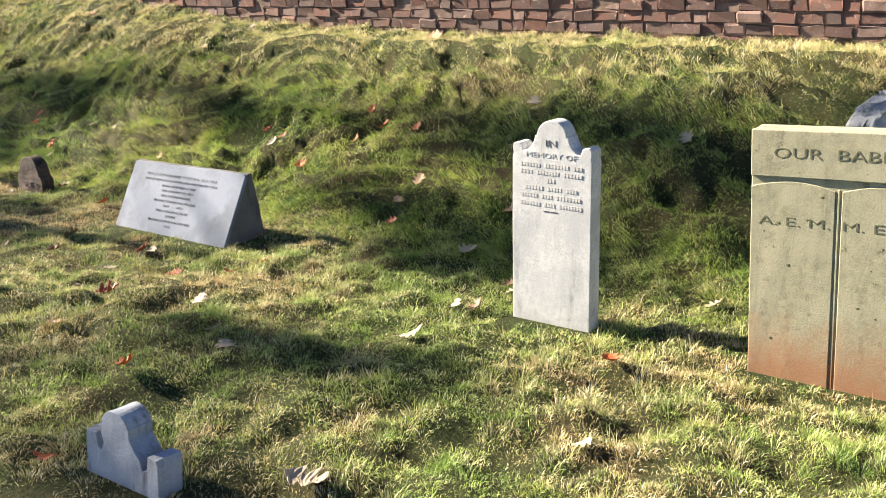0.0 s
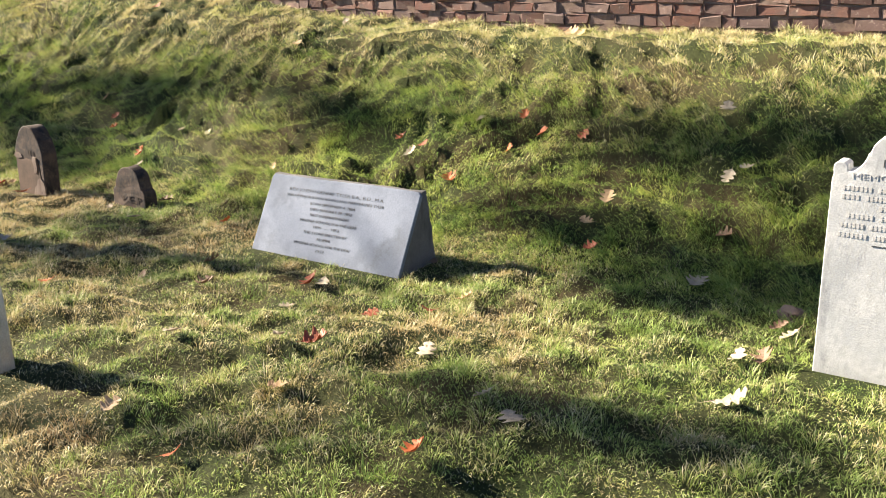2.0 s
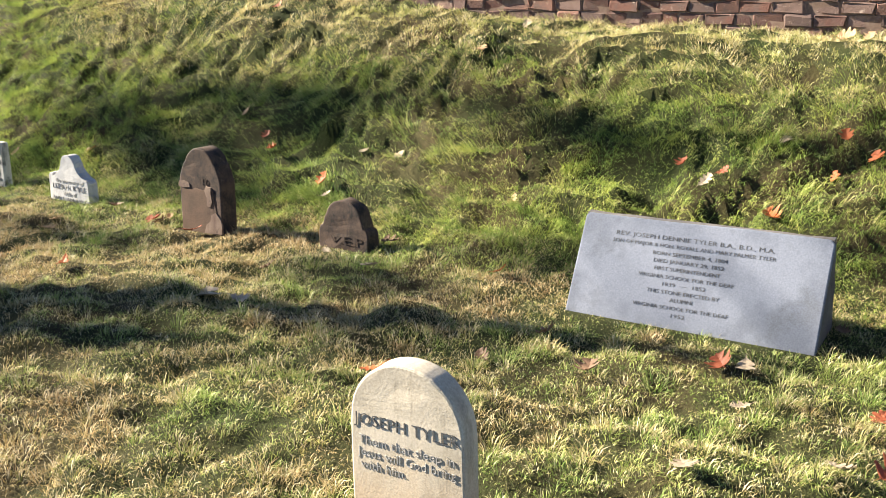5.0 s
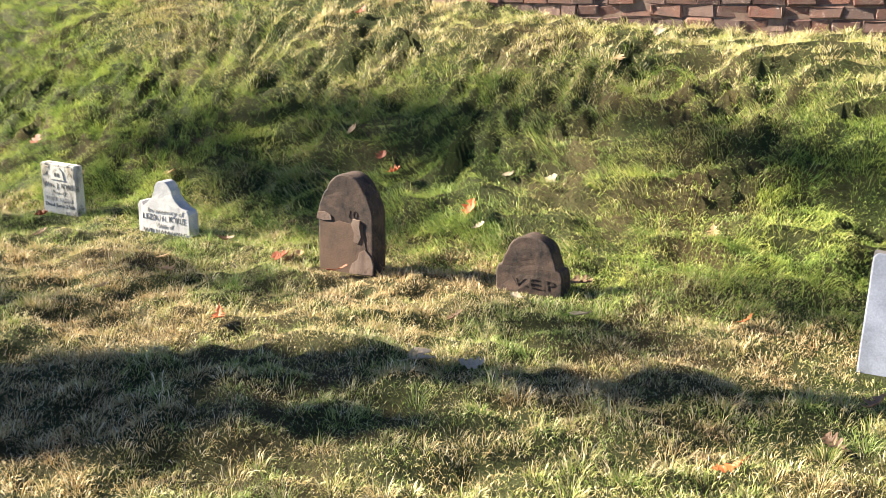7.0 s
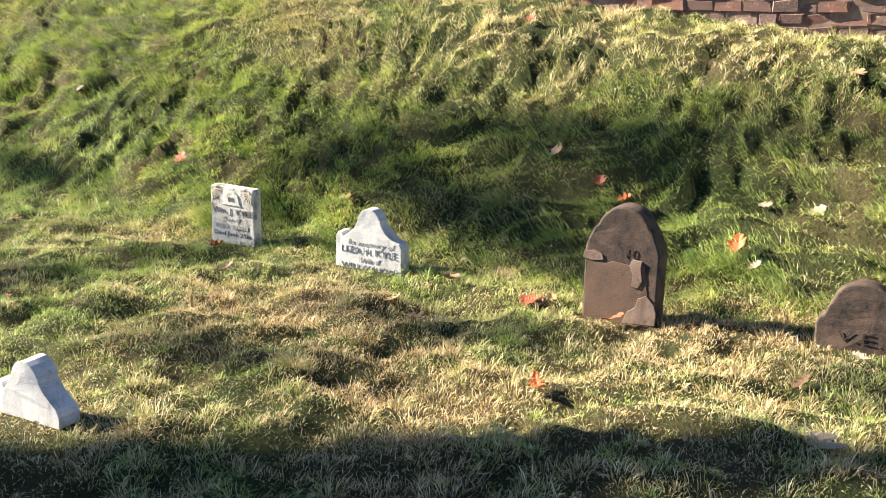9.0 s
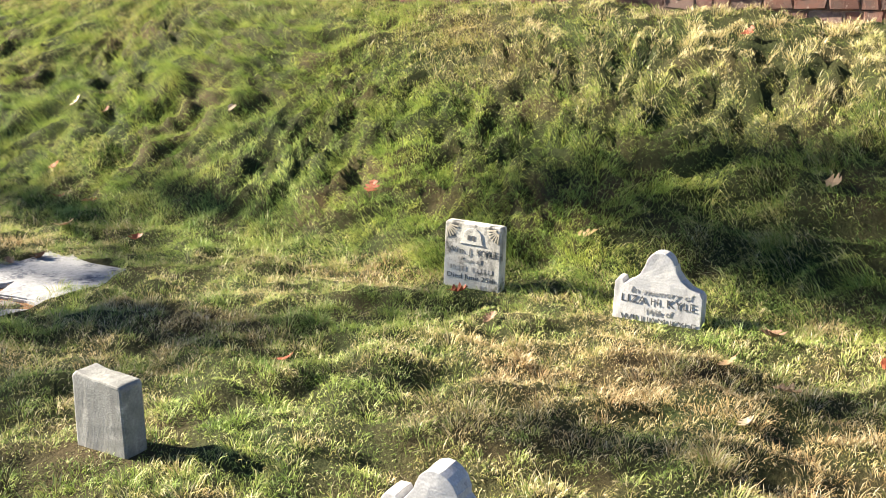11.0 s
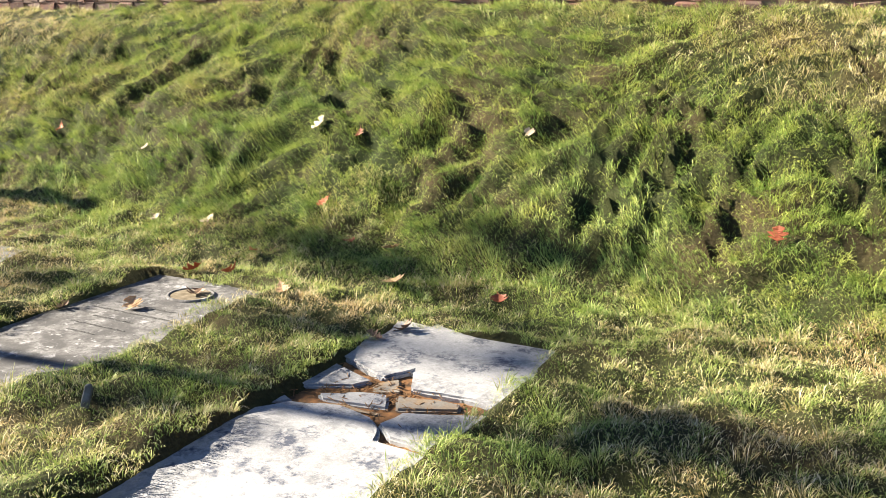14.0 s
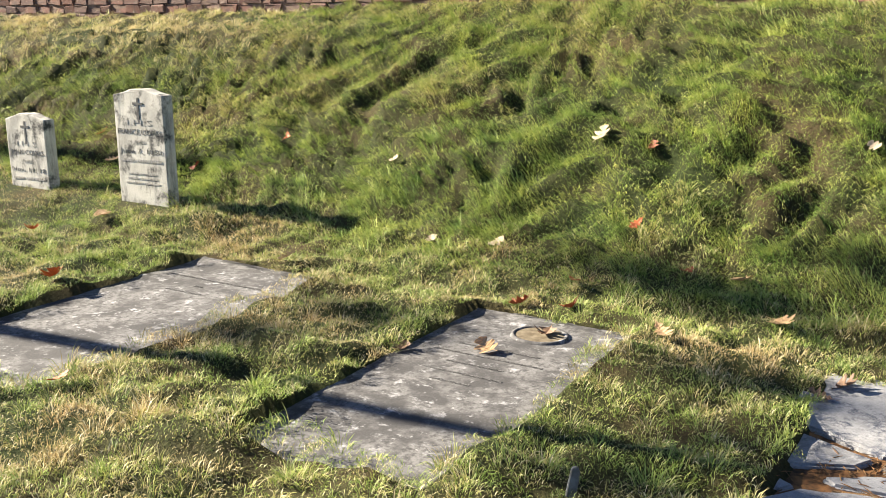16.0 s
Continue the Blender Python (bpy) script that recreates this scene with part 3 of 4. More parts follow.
bars((0.04,), 0.034, 0.07, 0.02, -0.0015, CUT_SHADE_SOFT, square)
for side in (-1, 1):
    bm = bmesh.new()
    for k in range(6):
        a = radians(8 + 15 * k)
        m = Matrix.Translation((side * 0.145, -0.002, 0.33)) @ Matrix.Rotation(-side * a, 4, "Y") @ Matrix.Translation((-side * 0.042, 0, 0)) @ Matrix.Diagonal((0.05, 0.004, 0.006, 1))
        bmesh.ops.create_cube(bm, size=1, matrix=m)
    part("corner_fan", bm, MARBLE_WARM, square, "carved radiating fan")
part("carved_arch", prism([(-0.07, 0.24), (0.07, 0.24), (0.055, 0.25), (0.045, 0.30), (0.02, 0.322), (-0.02, 0.322), (-0.045, 0.30), (-0.055, 0.25)], -0.004, 0.002, 0.002), MARBLE_DIRTY, square)
bars((0.05,), 0.04, 0.0, 0.262, -0.005, CUT_SHADE, square)

# plain thin stone
headstone("blank_footstone", 10.497, 1.87, -0.172, [(-0.106, -0.15), (0.106, -0.15), (0.100, 0.256), (0.090, 0.266), (-0.02, 0.270), (-0.09, 0.278), (-0.104, 0.266)], 0.085, GREY_STONE,
                  "thin plain grey stone slab standing upright in grass", tip=1.0, bevel=0.007, wear=0.004, seed=10)

# worn white stone near the path
outline = [(-0.155, -0.15), (0.155, -0.15), (0.152, 0.085), (0.140, 0.11), (0.09, 0.145), (0.062, 0.175), (0.060, 0.195)] + arc(0, 0.18, 0.060, 15, 165, 7) + \
          [(-0.062, 0.18), (-0.085, 0.145), (-0.10, 0.128), (-0.11, 0.145), (-0.14, 0.142), (-0.155, 0.12)]
worn = headstone("worn_headstone", 9.385, 1.90, -0.172, outline, 0.08, MARBLE, "short worn white marble stone with a knobbed top", tip=2.5, lean=-2, bevel=0.008, wear=0.005, seed=11)

# two stones with crosses
def cross_stone(name, s, n, z, wide, tall_, label, first, second, seed):
    h = wide / 2
    outline = mirrored([(h, -0.15), (h, tall_ - 0.04), (h - 0.02, tall_ - 0.037), (h * 0.55, tall_ - 0.02), (h * 0.3, tall_ - 0.003), (0, tall_)])
    ob = headstone(name, s, n, z, outline, 0.085, MARBLE_DIRTY, label, tip=-1.0, lean=-1, bevel=0.006, wear=0.003, seed=seed)
    # Carved cross as raised bars in the shade colour of a cut.
    bm = box(-0.008, 0.008, -0.003, 0.002, tall_ - 0.21, tall_ - 0.055)
    part("carved_cross", bm, CUT_SHADE, ob)
    part("carved_cross", box(-0.045, 0.045, -0.0035, 0.002, tall_ - 0.10, tall_ - 0.085), CUT_SHADE, ob)
    letters("I.H.S", 0.05, 0.0, tall_ - 0.225, -0.002, CUT_SHADE_SOFT, ob, wide=wide * 0.5)
    letters(first, 0.05, 0.0, tall_ - 0.285, -0.002, CUT_SHADE, ob, wide=wide * 0.9)
    letters("DIED", 0.028, 0.0, tall_ - 0.34, -0.002, CUT_SHADE_SOFT, ob, wide=0.09)
    letters(second, 0.045, 0.0, tall_ - 0.405, -0.002, CUT_SHADE, ob, wide=wide * 0.86)
    bars((wide * 0.3, wide * 0.5), 0.03, 0.0, tall_ - 0.46, -0.002, CUT_SHADE_SOFT, ob)
    return ob


francis = cross_stone("cross_headstone", 17.105, 4.10, -0.05, 0.44, 0.70, "tall lichen-stained marble headstone carved with a cross", "FRANCIS COWLS.", "June 7, 1850", 12)
for z, w in ((0.16, (0.13, 0.12)), (0.13, (0.10, 0.16)), (0.10, (0.16, 0.14))):
    bars(w, 0.018, 0.0, z, -0.002, CUT_SHADE_SOFT, francis)
cross_stone("cross_headstone", 18.255, 4.10, -0.05, 0.42, 0.49, "short grey marble headstone carved with a cross", "JOHN COWLS.", "Nov. 11, 18", 13)

# rough pale stone lying on the bank
rock = thing("rough_stone", at(1.17, 5.72, 0.40), "rough pale marble fragment lying on the grassy bank", "stone")
bm = bmesh.new()
bmesh.ops.create_icosphere(bm, subdivisions=4, radius=0.16)
for v in bm.verts:
    k = v.co.normalized()
    v.co = Vector((v.co.x * 1.25, v.co.y * 0.8, v.co.z * 1.6)) + 0.08 * noise.noise_vector(k * 2.2) + 0.03 * noise.noise_vector(k * 6)
part("fragment", bm, LEDGER_PALE, rock, smooth=True)


# ---- ledger slabs ----
def flat_piece(points, z0, z1, bevel=0.009, wear=0.006, seed=0):
    """A slab piece from its plan (s, n)."""
    bm = bmesh.new()
    f = bm.faces.new([bm.verts.new((-s, n, z0)) for s, n in points])
    r = bmesh.ops.extrude_face_region(bm, geom=[f])
    bmesh.ops.translate(bm, verts=[v for v in r["geom"] if isinstance(v, bmesh.types.BMVert)], vec=(0, 0, z1 - z0))
    bmesh.ops.bevel(bm, geom=list(bm.edges), offset=bevel, segments=2, affect="EDGES", clamp_overlap=True)
    bmesh.ops.triangulate(bm, faces=[f for f in bm.faces if len(f.verts) > 4])
    bmesh.ops.subdivide_edges(bm, edges=[e for e in bm.edges if e.calc_length() > 0.06], cuts=2, use_grid_fill=True)
    for v in bm.verts:
        v.co += wear * noise.noise_vector(v.co * 13 + Vector((seed, 0, 0)))
    return bm


def ledger(name, label):
    return thing(name, LOC.copy(), label, "grave slab")


broken = ledger("broken_ledger", "pale marble ledger slab cracked into pieces, set flat in turf")
pieces = (([(12.10, 3.68), (12.60, 3.66), (12.93, 3.62), (12.94, 3.13), (12.78, 3.07), (12.60, 2.99), (12.53, 3.11), (12.44, 2.93), (12.24, 2.96), (12.06, 2.93), (12.04, 3.2)], 0.0, LEDGER_PALE),
          ([(12.86, 3.05), (12.62, 2.96), (12.66, 2.88), (12.84, 2.80), (12.92, 2.80)], -0.006, LEDGER_PALE),
          ([(12.96, 2.66), (12.89, 2.73), (12.80, 2.68), (12.90, 2.50), (12.95, 2.52)], -0.010, LEDGER_PALE),
          ([(12.64, 2.83), (12.50, 2.87), (12.44, 2.76), (12.70, 2.72), (12.74, 2.76)], -0.007, LEDGER_PALE),
          ([(12.47, 2.88), (12.22, 2.93), (12.20, 2.86), (12.41, 2.77)], -0.007, LEDGER_RUST),
          ([(12.40, 2.63), (12.37, 2.75), (12.07, 2.88), (12.03, 2.70), (12.06, 2.53), (12.18, 2.53), (12.31, 2.55)], -0.004, LEDGER_PALE),
          ([(12.92, 2.46), (12.78, 2.64), (12.60, 2.70), (12.44, 2.66), (12.37, 2.60), (12.33, 2.51), (12.20, 2.50), (12.05, 2.48), (12.03, 1.58), (12.88, 1.56)], 0.0, LEDGER_PALE),
          ([(12.72, 2.68), (12.60, 2.72), (12.45, 2.69), (12.43, 2.73), (12.70, 2.71)], -0.012, LEDGER_RUST),
          ([(12.60, 2.95), (12.55, 3.04), (12.50, 2.97), (12.47, 2.91), (12.54, 2.88), (12.60, 2.90)], -0.012, LEDGER_RUST),
          ([(12.30, 2.53), (12.18, 2.515), (12.06, 2.515), (12.04, 2.495), (12.20, 2.508), (12.32, 2.52)], -0.010, LEDGER_RUST))
for k, (plan, drop, mat) in enumerate(pieces):
    part("slab_piece", flat_piece(plan, LEDGER_Z - 0.09, LEDGER_Z + drop, seed=k), mat, broken, "rust-stained fragment" if mat is LEDGER_RUST else "")
bm = bmesh.new()
bmesh.ops.create_grid(bm, x_segments=40, y_segments=50, size=0.5, matrix=Matrix.Translation((-12.48, 2.7, LEDGER_Z - 0.022)) @ Matrix.Diagonal((0.84, 1.0, 1, 1)))
for v in bm.verts:
    v.co.z += 0.006 * noise.noise(v.co * 9) + 0.006 * noise.noise(v.co * 45)
part("crack_fill", bm, DIRT, broken, "orange earth and needles packed in the cracks", smooth=True)

litter = bmesh.new()
rnd = random.Random(8)
for _ in range(260):
    s, n = rnd.gauss(12.52, 0.17), rnd.gauss(2.86, 0.10)
    a, long_ = rnd.uniform(0, math.pi), rnd.uniform(0.008, 0.03)
    c, d = Vector((-s, n, LEDGER_Z + rnd.uniform(-0.018, -0.004))), Vector((math.cos(a), math.sin(a), rnd.uniform(-0.1, 0.3))) * long_
    e = Vector((-math.sin(a), math.cos(a), 0)) * 0.0016
    quad = [litter.verts.new(p) for p in (c - d - e, c - d + e, c + d + e, c + d - e)]
    top_ = litter.verts.new(c + Vector((0, 0, 0.003)))
    for k in range(4):
        litter.faces.new((quad[k], quad[(k + 1) % 4], top_))
tagged(part("needle_litter", litter, plain("dry_needles", (0.22, 0.12, 0.05), (0.10, 0.055, 0.03), 60), broken, "rusty dry needles gathered along the cracks"), kind="stuff")

circle = ledger("circle_ledger", "dark grey marble ledger slab with a carved circular recess")
hole_s, hole_n, hole_r = 14.0, 3.45, 0.115
plan = [(14.45, 3.68), (14.0, 3.72), (13.70, 3.77), (13.61, 3.73), (13.585, 3.62), (13.60, 3.0), (13.63, 2.4), (13.67, 1.97), (14.06, 1.95), (14.37, 2.04), (14.48, 2.28), (14.485, 2.7), (14.48, 3.1)]
part("slab", flat_piece(plan, LEDGER_Z - 0.09, LEDGER_Z, wear=0.002, seed=3), LEDGER, circle)
ring = bmesh.new()
for k in range(40):
    quad = []
    for a in (k, k + 1):
        c, s_ = math.cos(2 * math.pi * a / 40), math.sin(2 * math.pi * a / 40)
        quad.append([ring.verts.new((-hole_s + r_ * c, hole_n + r_ * s_ * 0.9, LEDGER_Z + z_)) for r_, z_ in ((hole_r + 0.012, 0.0), (hole_r + 0.006, 0.010), (hole_r - 0.004, 0.010), (hole_r - 0.010, 0.003))])
    for a in range(3):
        ring.faces.new((quad[0][a], quad[1][a], quad[1][a + 1], quad[0][a + 1]))
bmesh.ops.remove_doubles(ring, verts=ring.verts, dist=1e-5)
part("carved_ring", ring, LEDGER, circle, smooth=True)
disc = bmesh.new()
bmesh.ops.create_circle(disc, cap_ends=True, segments=36, radius=hole_r - 0.009, matrix=Matrix.Translation((-hole_s, hole_n, LEDGER_Z + 0.005)) @ Matrix.Diagonal((1, 0.9, 1, 1)))
# Grit colour darkened as a recess's shade; the disc lies above the slab.
part("recess_floor", disc, plain("shaded_recess_dirt", (0.09, 0.07, 0.045), (0.19, 0.16, 0.115), 24), circle, "recess half filled with brown grit, darkened for its shade")
flat = Matrix.Translation((0, 0, LEDGER_Z)) @ Matrix.Rotation(radians(-90), 4, "X")
for n_, words in ((3.20, (0.10, 0.08, 0.16)), (3.10, (0.18, 0.06, 0.22)), (3.0, (0.12, 0.12)), (2.90, (0.10, 0.06, 0.16)), (2.81, (0.06, 0.10))):
    bars(words, 0.024, -14.06, n_, -0.0012, CUT_SHADE_SLAB, circle, flat)

faint = ledger("plain_ledger", "dark weathered ledger slab set flush in turf, faintly lettered")
s0, s1, n0, n1 = LEDGERS["plain"]
part("slab", flat_piece([(s0 - 0.03, n0 - 0.03), (s1 + 0.03, n0 - 0.03), (s1 + 0.03, n1), (s1 - 0.02, n1 + 0.03), (s0 + 0.02, n1 + 0.03), (s0 - 0.03, n1)], LEDGER_Z - 0.09, LEDGER_Z + 0.01, wear=0.002, seed=8), LEDGER, faint)
flat = Matrix.Translation((0, 0, LEDGER_Z + 0.01)) @ Matrix.Rotation(radians(-90), 4, "X")
for n_, words in ((3.33, (0.20, 0.10, 0.30)), (3.22, (0.06,)), (3.12, (0.14, 0.08))):
    bars(words, 0.026, -15.76, n_, -0.0012, CUT_SHADE_SLAB, faint, flat)

stub = thing("iron_stub", at(13.27, 2.14, ground_z(13.27, 2.14) + 0.01, -18, 10, 20), "short cut-off iron stub leaning in grass", "iron stub")
part("post", prism([(-0.016, -0.05), (0.016, -0.05), (0.014, 0.055), (0.004, 0.072), (-0.013, 0.066)], -0.010, 0.010, 0.005, wear=0.003), IRON, stub)


# ---- unseen trees beyond the graves, whose limbs shade the grass; the tallest is added for its shade ----
def shade_limb(points, r0, r1, parent, lift=8.0, seed=0, twigs=1.0):
    """A limb at a height, given by the line on the grass that it shades (s, n), with its twigs."""
    pts = []
    for s, n in points:
        k = (lift - float(rise(s, n))) / math.tan(el)
        pts.append((-(s + k * math.cos(az)), n - k * math.sin(az), lift))
    rad = [r0 + (r1 - r0) * i / (len(pts) - 1) for i in range(len(pts))]
    limb = part("limb", tube(pts, rad), BARK, parent, smooth=True)
    rnd = random.Random(seed)
    for a, b in zip(pts, pts[1:]):
        for _ in range(int(3 * twigs)):
            p = Vector(a).lerp(Vector(b), rnd.random())
            way = Vector((rnd.uniform(-0.3, 1), rnd.uniform(-1, 1), rnd.uniform(-0.4, 0.8))).normalized()
            q = p + way * rnd.uniform(0.5, 1.3)
            part("twig", tube([p, (p + q) / 2 + Vector((0, 0, 0.08)), q], [0.035, 0.022, 0.008], 5), BARK, limb)
    return limb


def shade_clump(s, n, wide, parent, lift, seed):
    """A loose unseen clump of brown leaf cards, added high above to shade a patch of grass."""
    rng = np.random.RandomState(seed)
    k = (lift - float(rise(s, n))) / math.tan(el)
    mid = np.array([-(s + k * math.cos(az)), n - k * math.sin(az), lift])
    verts, faces = [], []
    for i in range(110):
        c = Vector(mid + rng.normal(0, 1, 3) * np.array([1.0, 0.5, 0.28]) * wide)
        a = Vector(rng.normal(0, 1, 3)).normalized()
        b = a.orthogonal().normalized()
        verts += [c - 0.07 * a, c + 0.045 * b, c + 0.07 * a, c - 0.045 * b]
        faces.append((4 * i, 4 * i + 1, 4 * i + 2, 4 * i + 3))
    me = bpy.data.meshes.new("shade_clump")
    me.from_pydata([tuple(v) for v in verts], [], faces)
    me.materials.append(LEAF["brown"])
    ob = new("shade_clump", me)
    ob.parent = parent
    tagged(ob, kind="stuff")


def bare_tree(base_s, base_n, tall_, r, label, lean=0.0):
    z = ground_z(base_s, base_n)
    ob = thing("bare_tree", LOC.copy(), label, "tree")
    pts = [(-base_s + 0.05 * math.sin(i), base_n + 0.03 * math.sin(2 * i) + lean * tall_ * i / 8, z - 0.1 + (tall_ + 0.1) * i / 8) for i in range(9)]
    part("trunk", tube(pts, [r * (1.25 if i == 0 else 1.0 - 0.08 * i) for i in range(9)], 12), BARK, ob, smooth=True)
    return ob


bare_tree(21.0, 1.84, 6.0, 0.085, "slim leaning bare tree with grey-brown bark beside the graves", -0.19)
oak = bare_tree(25.6, -3.6, 8.2, 0.36, "large bare oak with spreading crooked limbs")
shade_limb([(10.8, 0.0), (9.9, 1.0), (8.6, 1.85), (7.4, 2.68), (6.4, 3.15), (5.4, 3.36), (4.6, 3.5)], 0.36, 0.06, oak, 8.0, 1)
shade_limb([(10.8, 0.0), (9.6, 0.7), (8.6, 1.35), (7.7, 1.95), (6.9, 2.45)], 0.34, 0.12, oak, 8.0, 2)
# Added unseen oak: its limbs and clumps only serve to shade the grass.
shade_oak = bare_tree(35.2, -4.0, 13.2, 0.45, "very tall unseen oak added far beyond the graves to carry shade clumps")
shade_limb([(11.5, 0.7), (10.6, 4.9), (9.8, 5.4), (8.8, 5.6), (7.9, 5.5), (7.1, 5.7), (5.8, 5.4), (4.4, 5.5), (3.0, 5.5), (1.8, 5.4)], 0.09, 0.04, shade_oak, 13.0, 3)
shade_limb([(11.5, 0.7), (8.9, 0.6), (5.5, 1.2), (3.6, 1.9), (2.9, 2.5), (2.4, 2.7)], 0.09, 0.04, shade_oak, 13.0, 5)
shade_limb([(11.5, 0.7), (11.6, 2.1), (11.8, 3.0), (12.4, 3.8), (13.4, 4.2), (14.4, 4.4)], 0.08, 0.04, shade_oak, 13.0, 6)
# Loose limb added out of view to cast the band behind the cross stones.
shade_limb([(22.0, 4.5), (19.6, 4.55), (18.3, 4.62), (17.2, 4.7)], 0.13, 0.11, oak, 8.0, 9, 0)
# Spots to darken (s, n, width): an added clump blocks the sun over each.
SHADED = ((2.9, 5.5, 0.42), (2.3, 5.5, 0.4), (1.7, 5.3, 0.45), (2.0, 4.9, 0.4), (3.7, 5.35, 0.34), (6.1, 5.35, 0.24), (8.3, 5.3, 0.3), (9.1, 5.5, 0.34), (1.2, 5.9, 0.42), (0.6, 5.6, 0.4), (1.0, 5.1, 0.36),
          (2.95, 4.6, 0.36), (2.45, 4.35, 0.3), (9.2, 4.75, 0.3), (3.1, 2.55, 0.27), (2.5, 2.65, 0.25), (2.62, 1.5, 0.32), (8.7, 3.45, 0.3), (5.9, 4.25, 0.26), (8.6, 4.5, 0.36), (6.4, 2.9, 0.35), (6.7, 3.65, 0.22),
          (9.2, 2.7, 0.3))
SHADED_FAR = ((9.5, 5.0, 0.4), (8.9, 4.9, 0.4), (10.3, 5.15, 0.26), (3.5, 4.5, 0.36), (3.2, 4.15, 0.3), (4.0, 4.7, 0.3), (11.62, 2.72, 0.16), (11.3, 2.95, 0.14), (12.6, 4.6, 0.22), (13.9, 4.25, 0.28), (13.3, 4.2, 0.22), (13.08, 3.3, 0.17), (15.0, 2.75, 0.15), (14.75, 3.25, 0.13), (13.2, 2.3, 0.13), (13.1, 2.75, 0.13), (12.3, 3.35, 0.09), (12.3, 2.72, 0.07))
for k, (s, n, wide) in enumerate(SHADED + SHADED_FAR):
    shade_clump(s, n, wide, shade_oak, 13.0, k)


# ---- fallen leaves ----
def leaf_mesh(colour, seed, maple):
    """A lobed dry leaf, cupped, curled and twisted, with its midrib and stalk."""
    rnd = random.Random(seed)
    bm = bmesh.new()
    count, lobes = 22, 3 if maple else 4
    curl, cup, turn_ = rnd.uniform(0.2, 0.9), rnd.uniform(-0.3, 0.9), rnd.uniform(-0.5, 0.5)
    depth = [rnd.uniform(0.5, 0.75) for _ in range(lobes)]
    rows = []
    for i in range(count):
        t = i / (count - 1)
        body = math.sin(math.pi * (0.03 + 0.96 * t ** (0.75 if maple else 1.2))) ** 0.7 * (0.52 if maple else 0.34)
        wave = 0.5 + 0.5 * math.cos(2 * math.pi * (t * lobes - 0.5))
        width = body * (1.0 - depth[min(int(t * lobes), lobes - 1)] * (1 - wave) ** 1.5)
        fwd = 0.30 * width
        line = []
        for u in (-1.0, -0.55, 0.0, 0.55, 1.0):
            x, y = u * width * rnd.uniform(0.93, 1.07), t - 0.5 + fwd * abs(u)
            z = curl * y * y + cup * x * x * 1.6 + turn_ * x * y + rnd.uniform(-0.02, 0.02) - (0.02 if u == 0 else 0)
            line.append(bm.verts.new((x, y, z)))
        rows.append(line)
    for r0, r1 in zip(rows, rows[1:]):
        for k in range(4):
            bm.faces.new((r0[k], r0[k + 1], r1[k + 1], r1[k]))
    a, b, c = (bm.verts.new(p) for p in ((-0.014, -0.47, curl * 0.22), (0.014, -0.47, curl * 0.22), (0.05, -0.82, curl * 0.3 + 0.05)))
    bm.faces.new((a, b, c))
    r = bmesh.ops.extrude_face_region(bm, geom=list(bm.faces))
    bmesh.ops.translate(bm, verts=[v for v in r["geom"] if isinstance(v, bmesh.types.BMVert)], vec=(0, 0, 0.010))
    me = bpy.data.meshes.new("fallen_leaf")
    bmesh.ops.recalc_face_normals(bm, faces=bm.faces)
    bm.to_mesh(me)
    bm.free()
    me.materials.append(LEAF[colour])
    return me


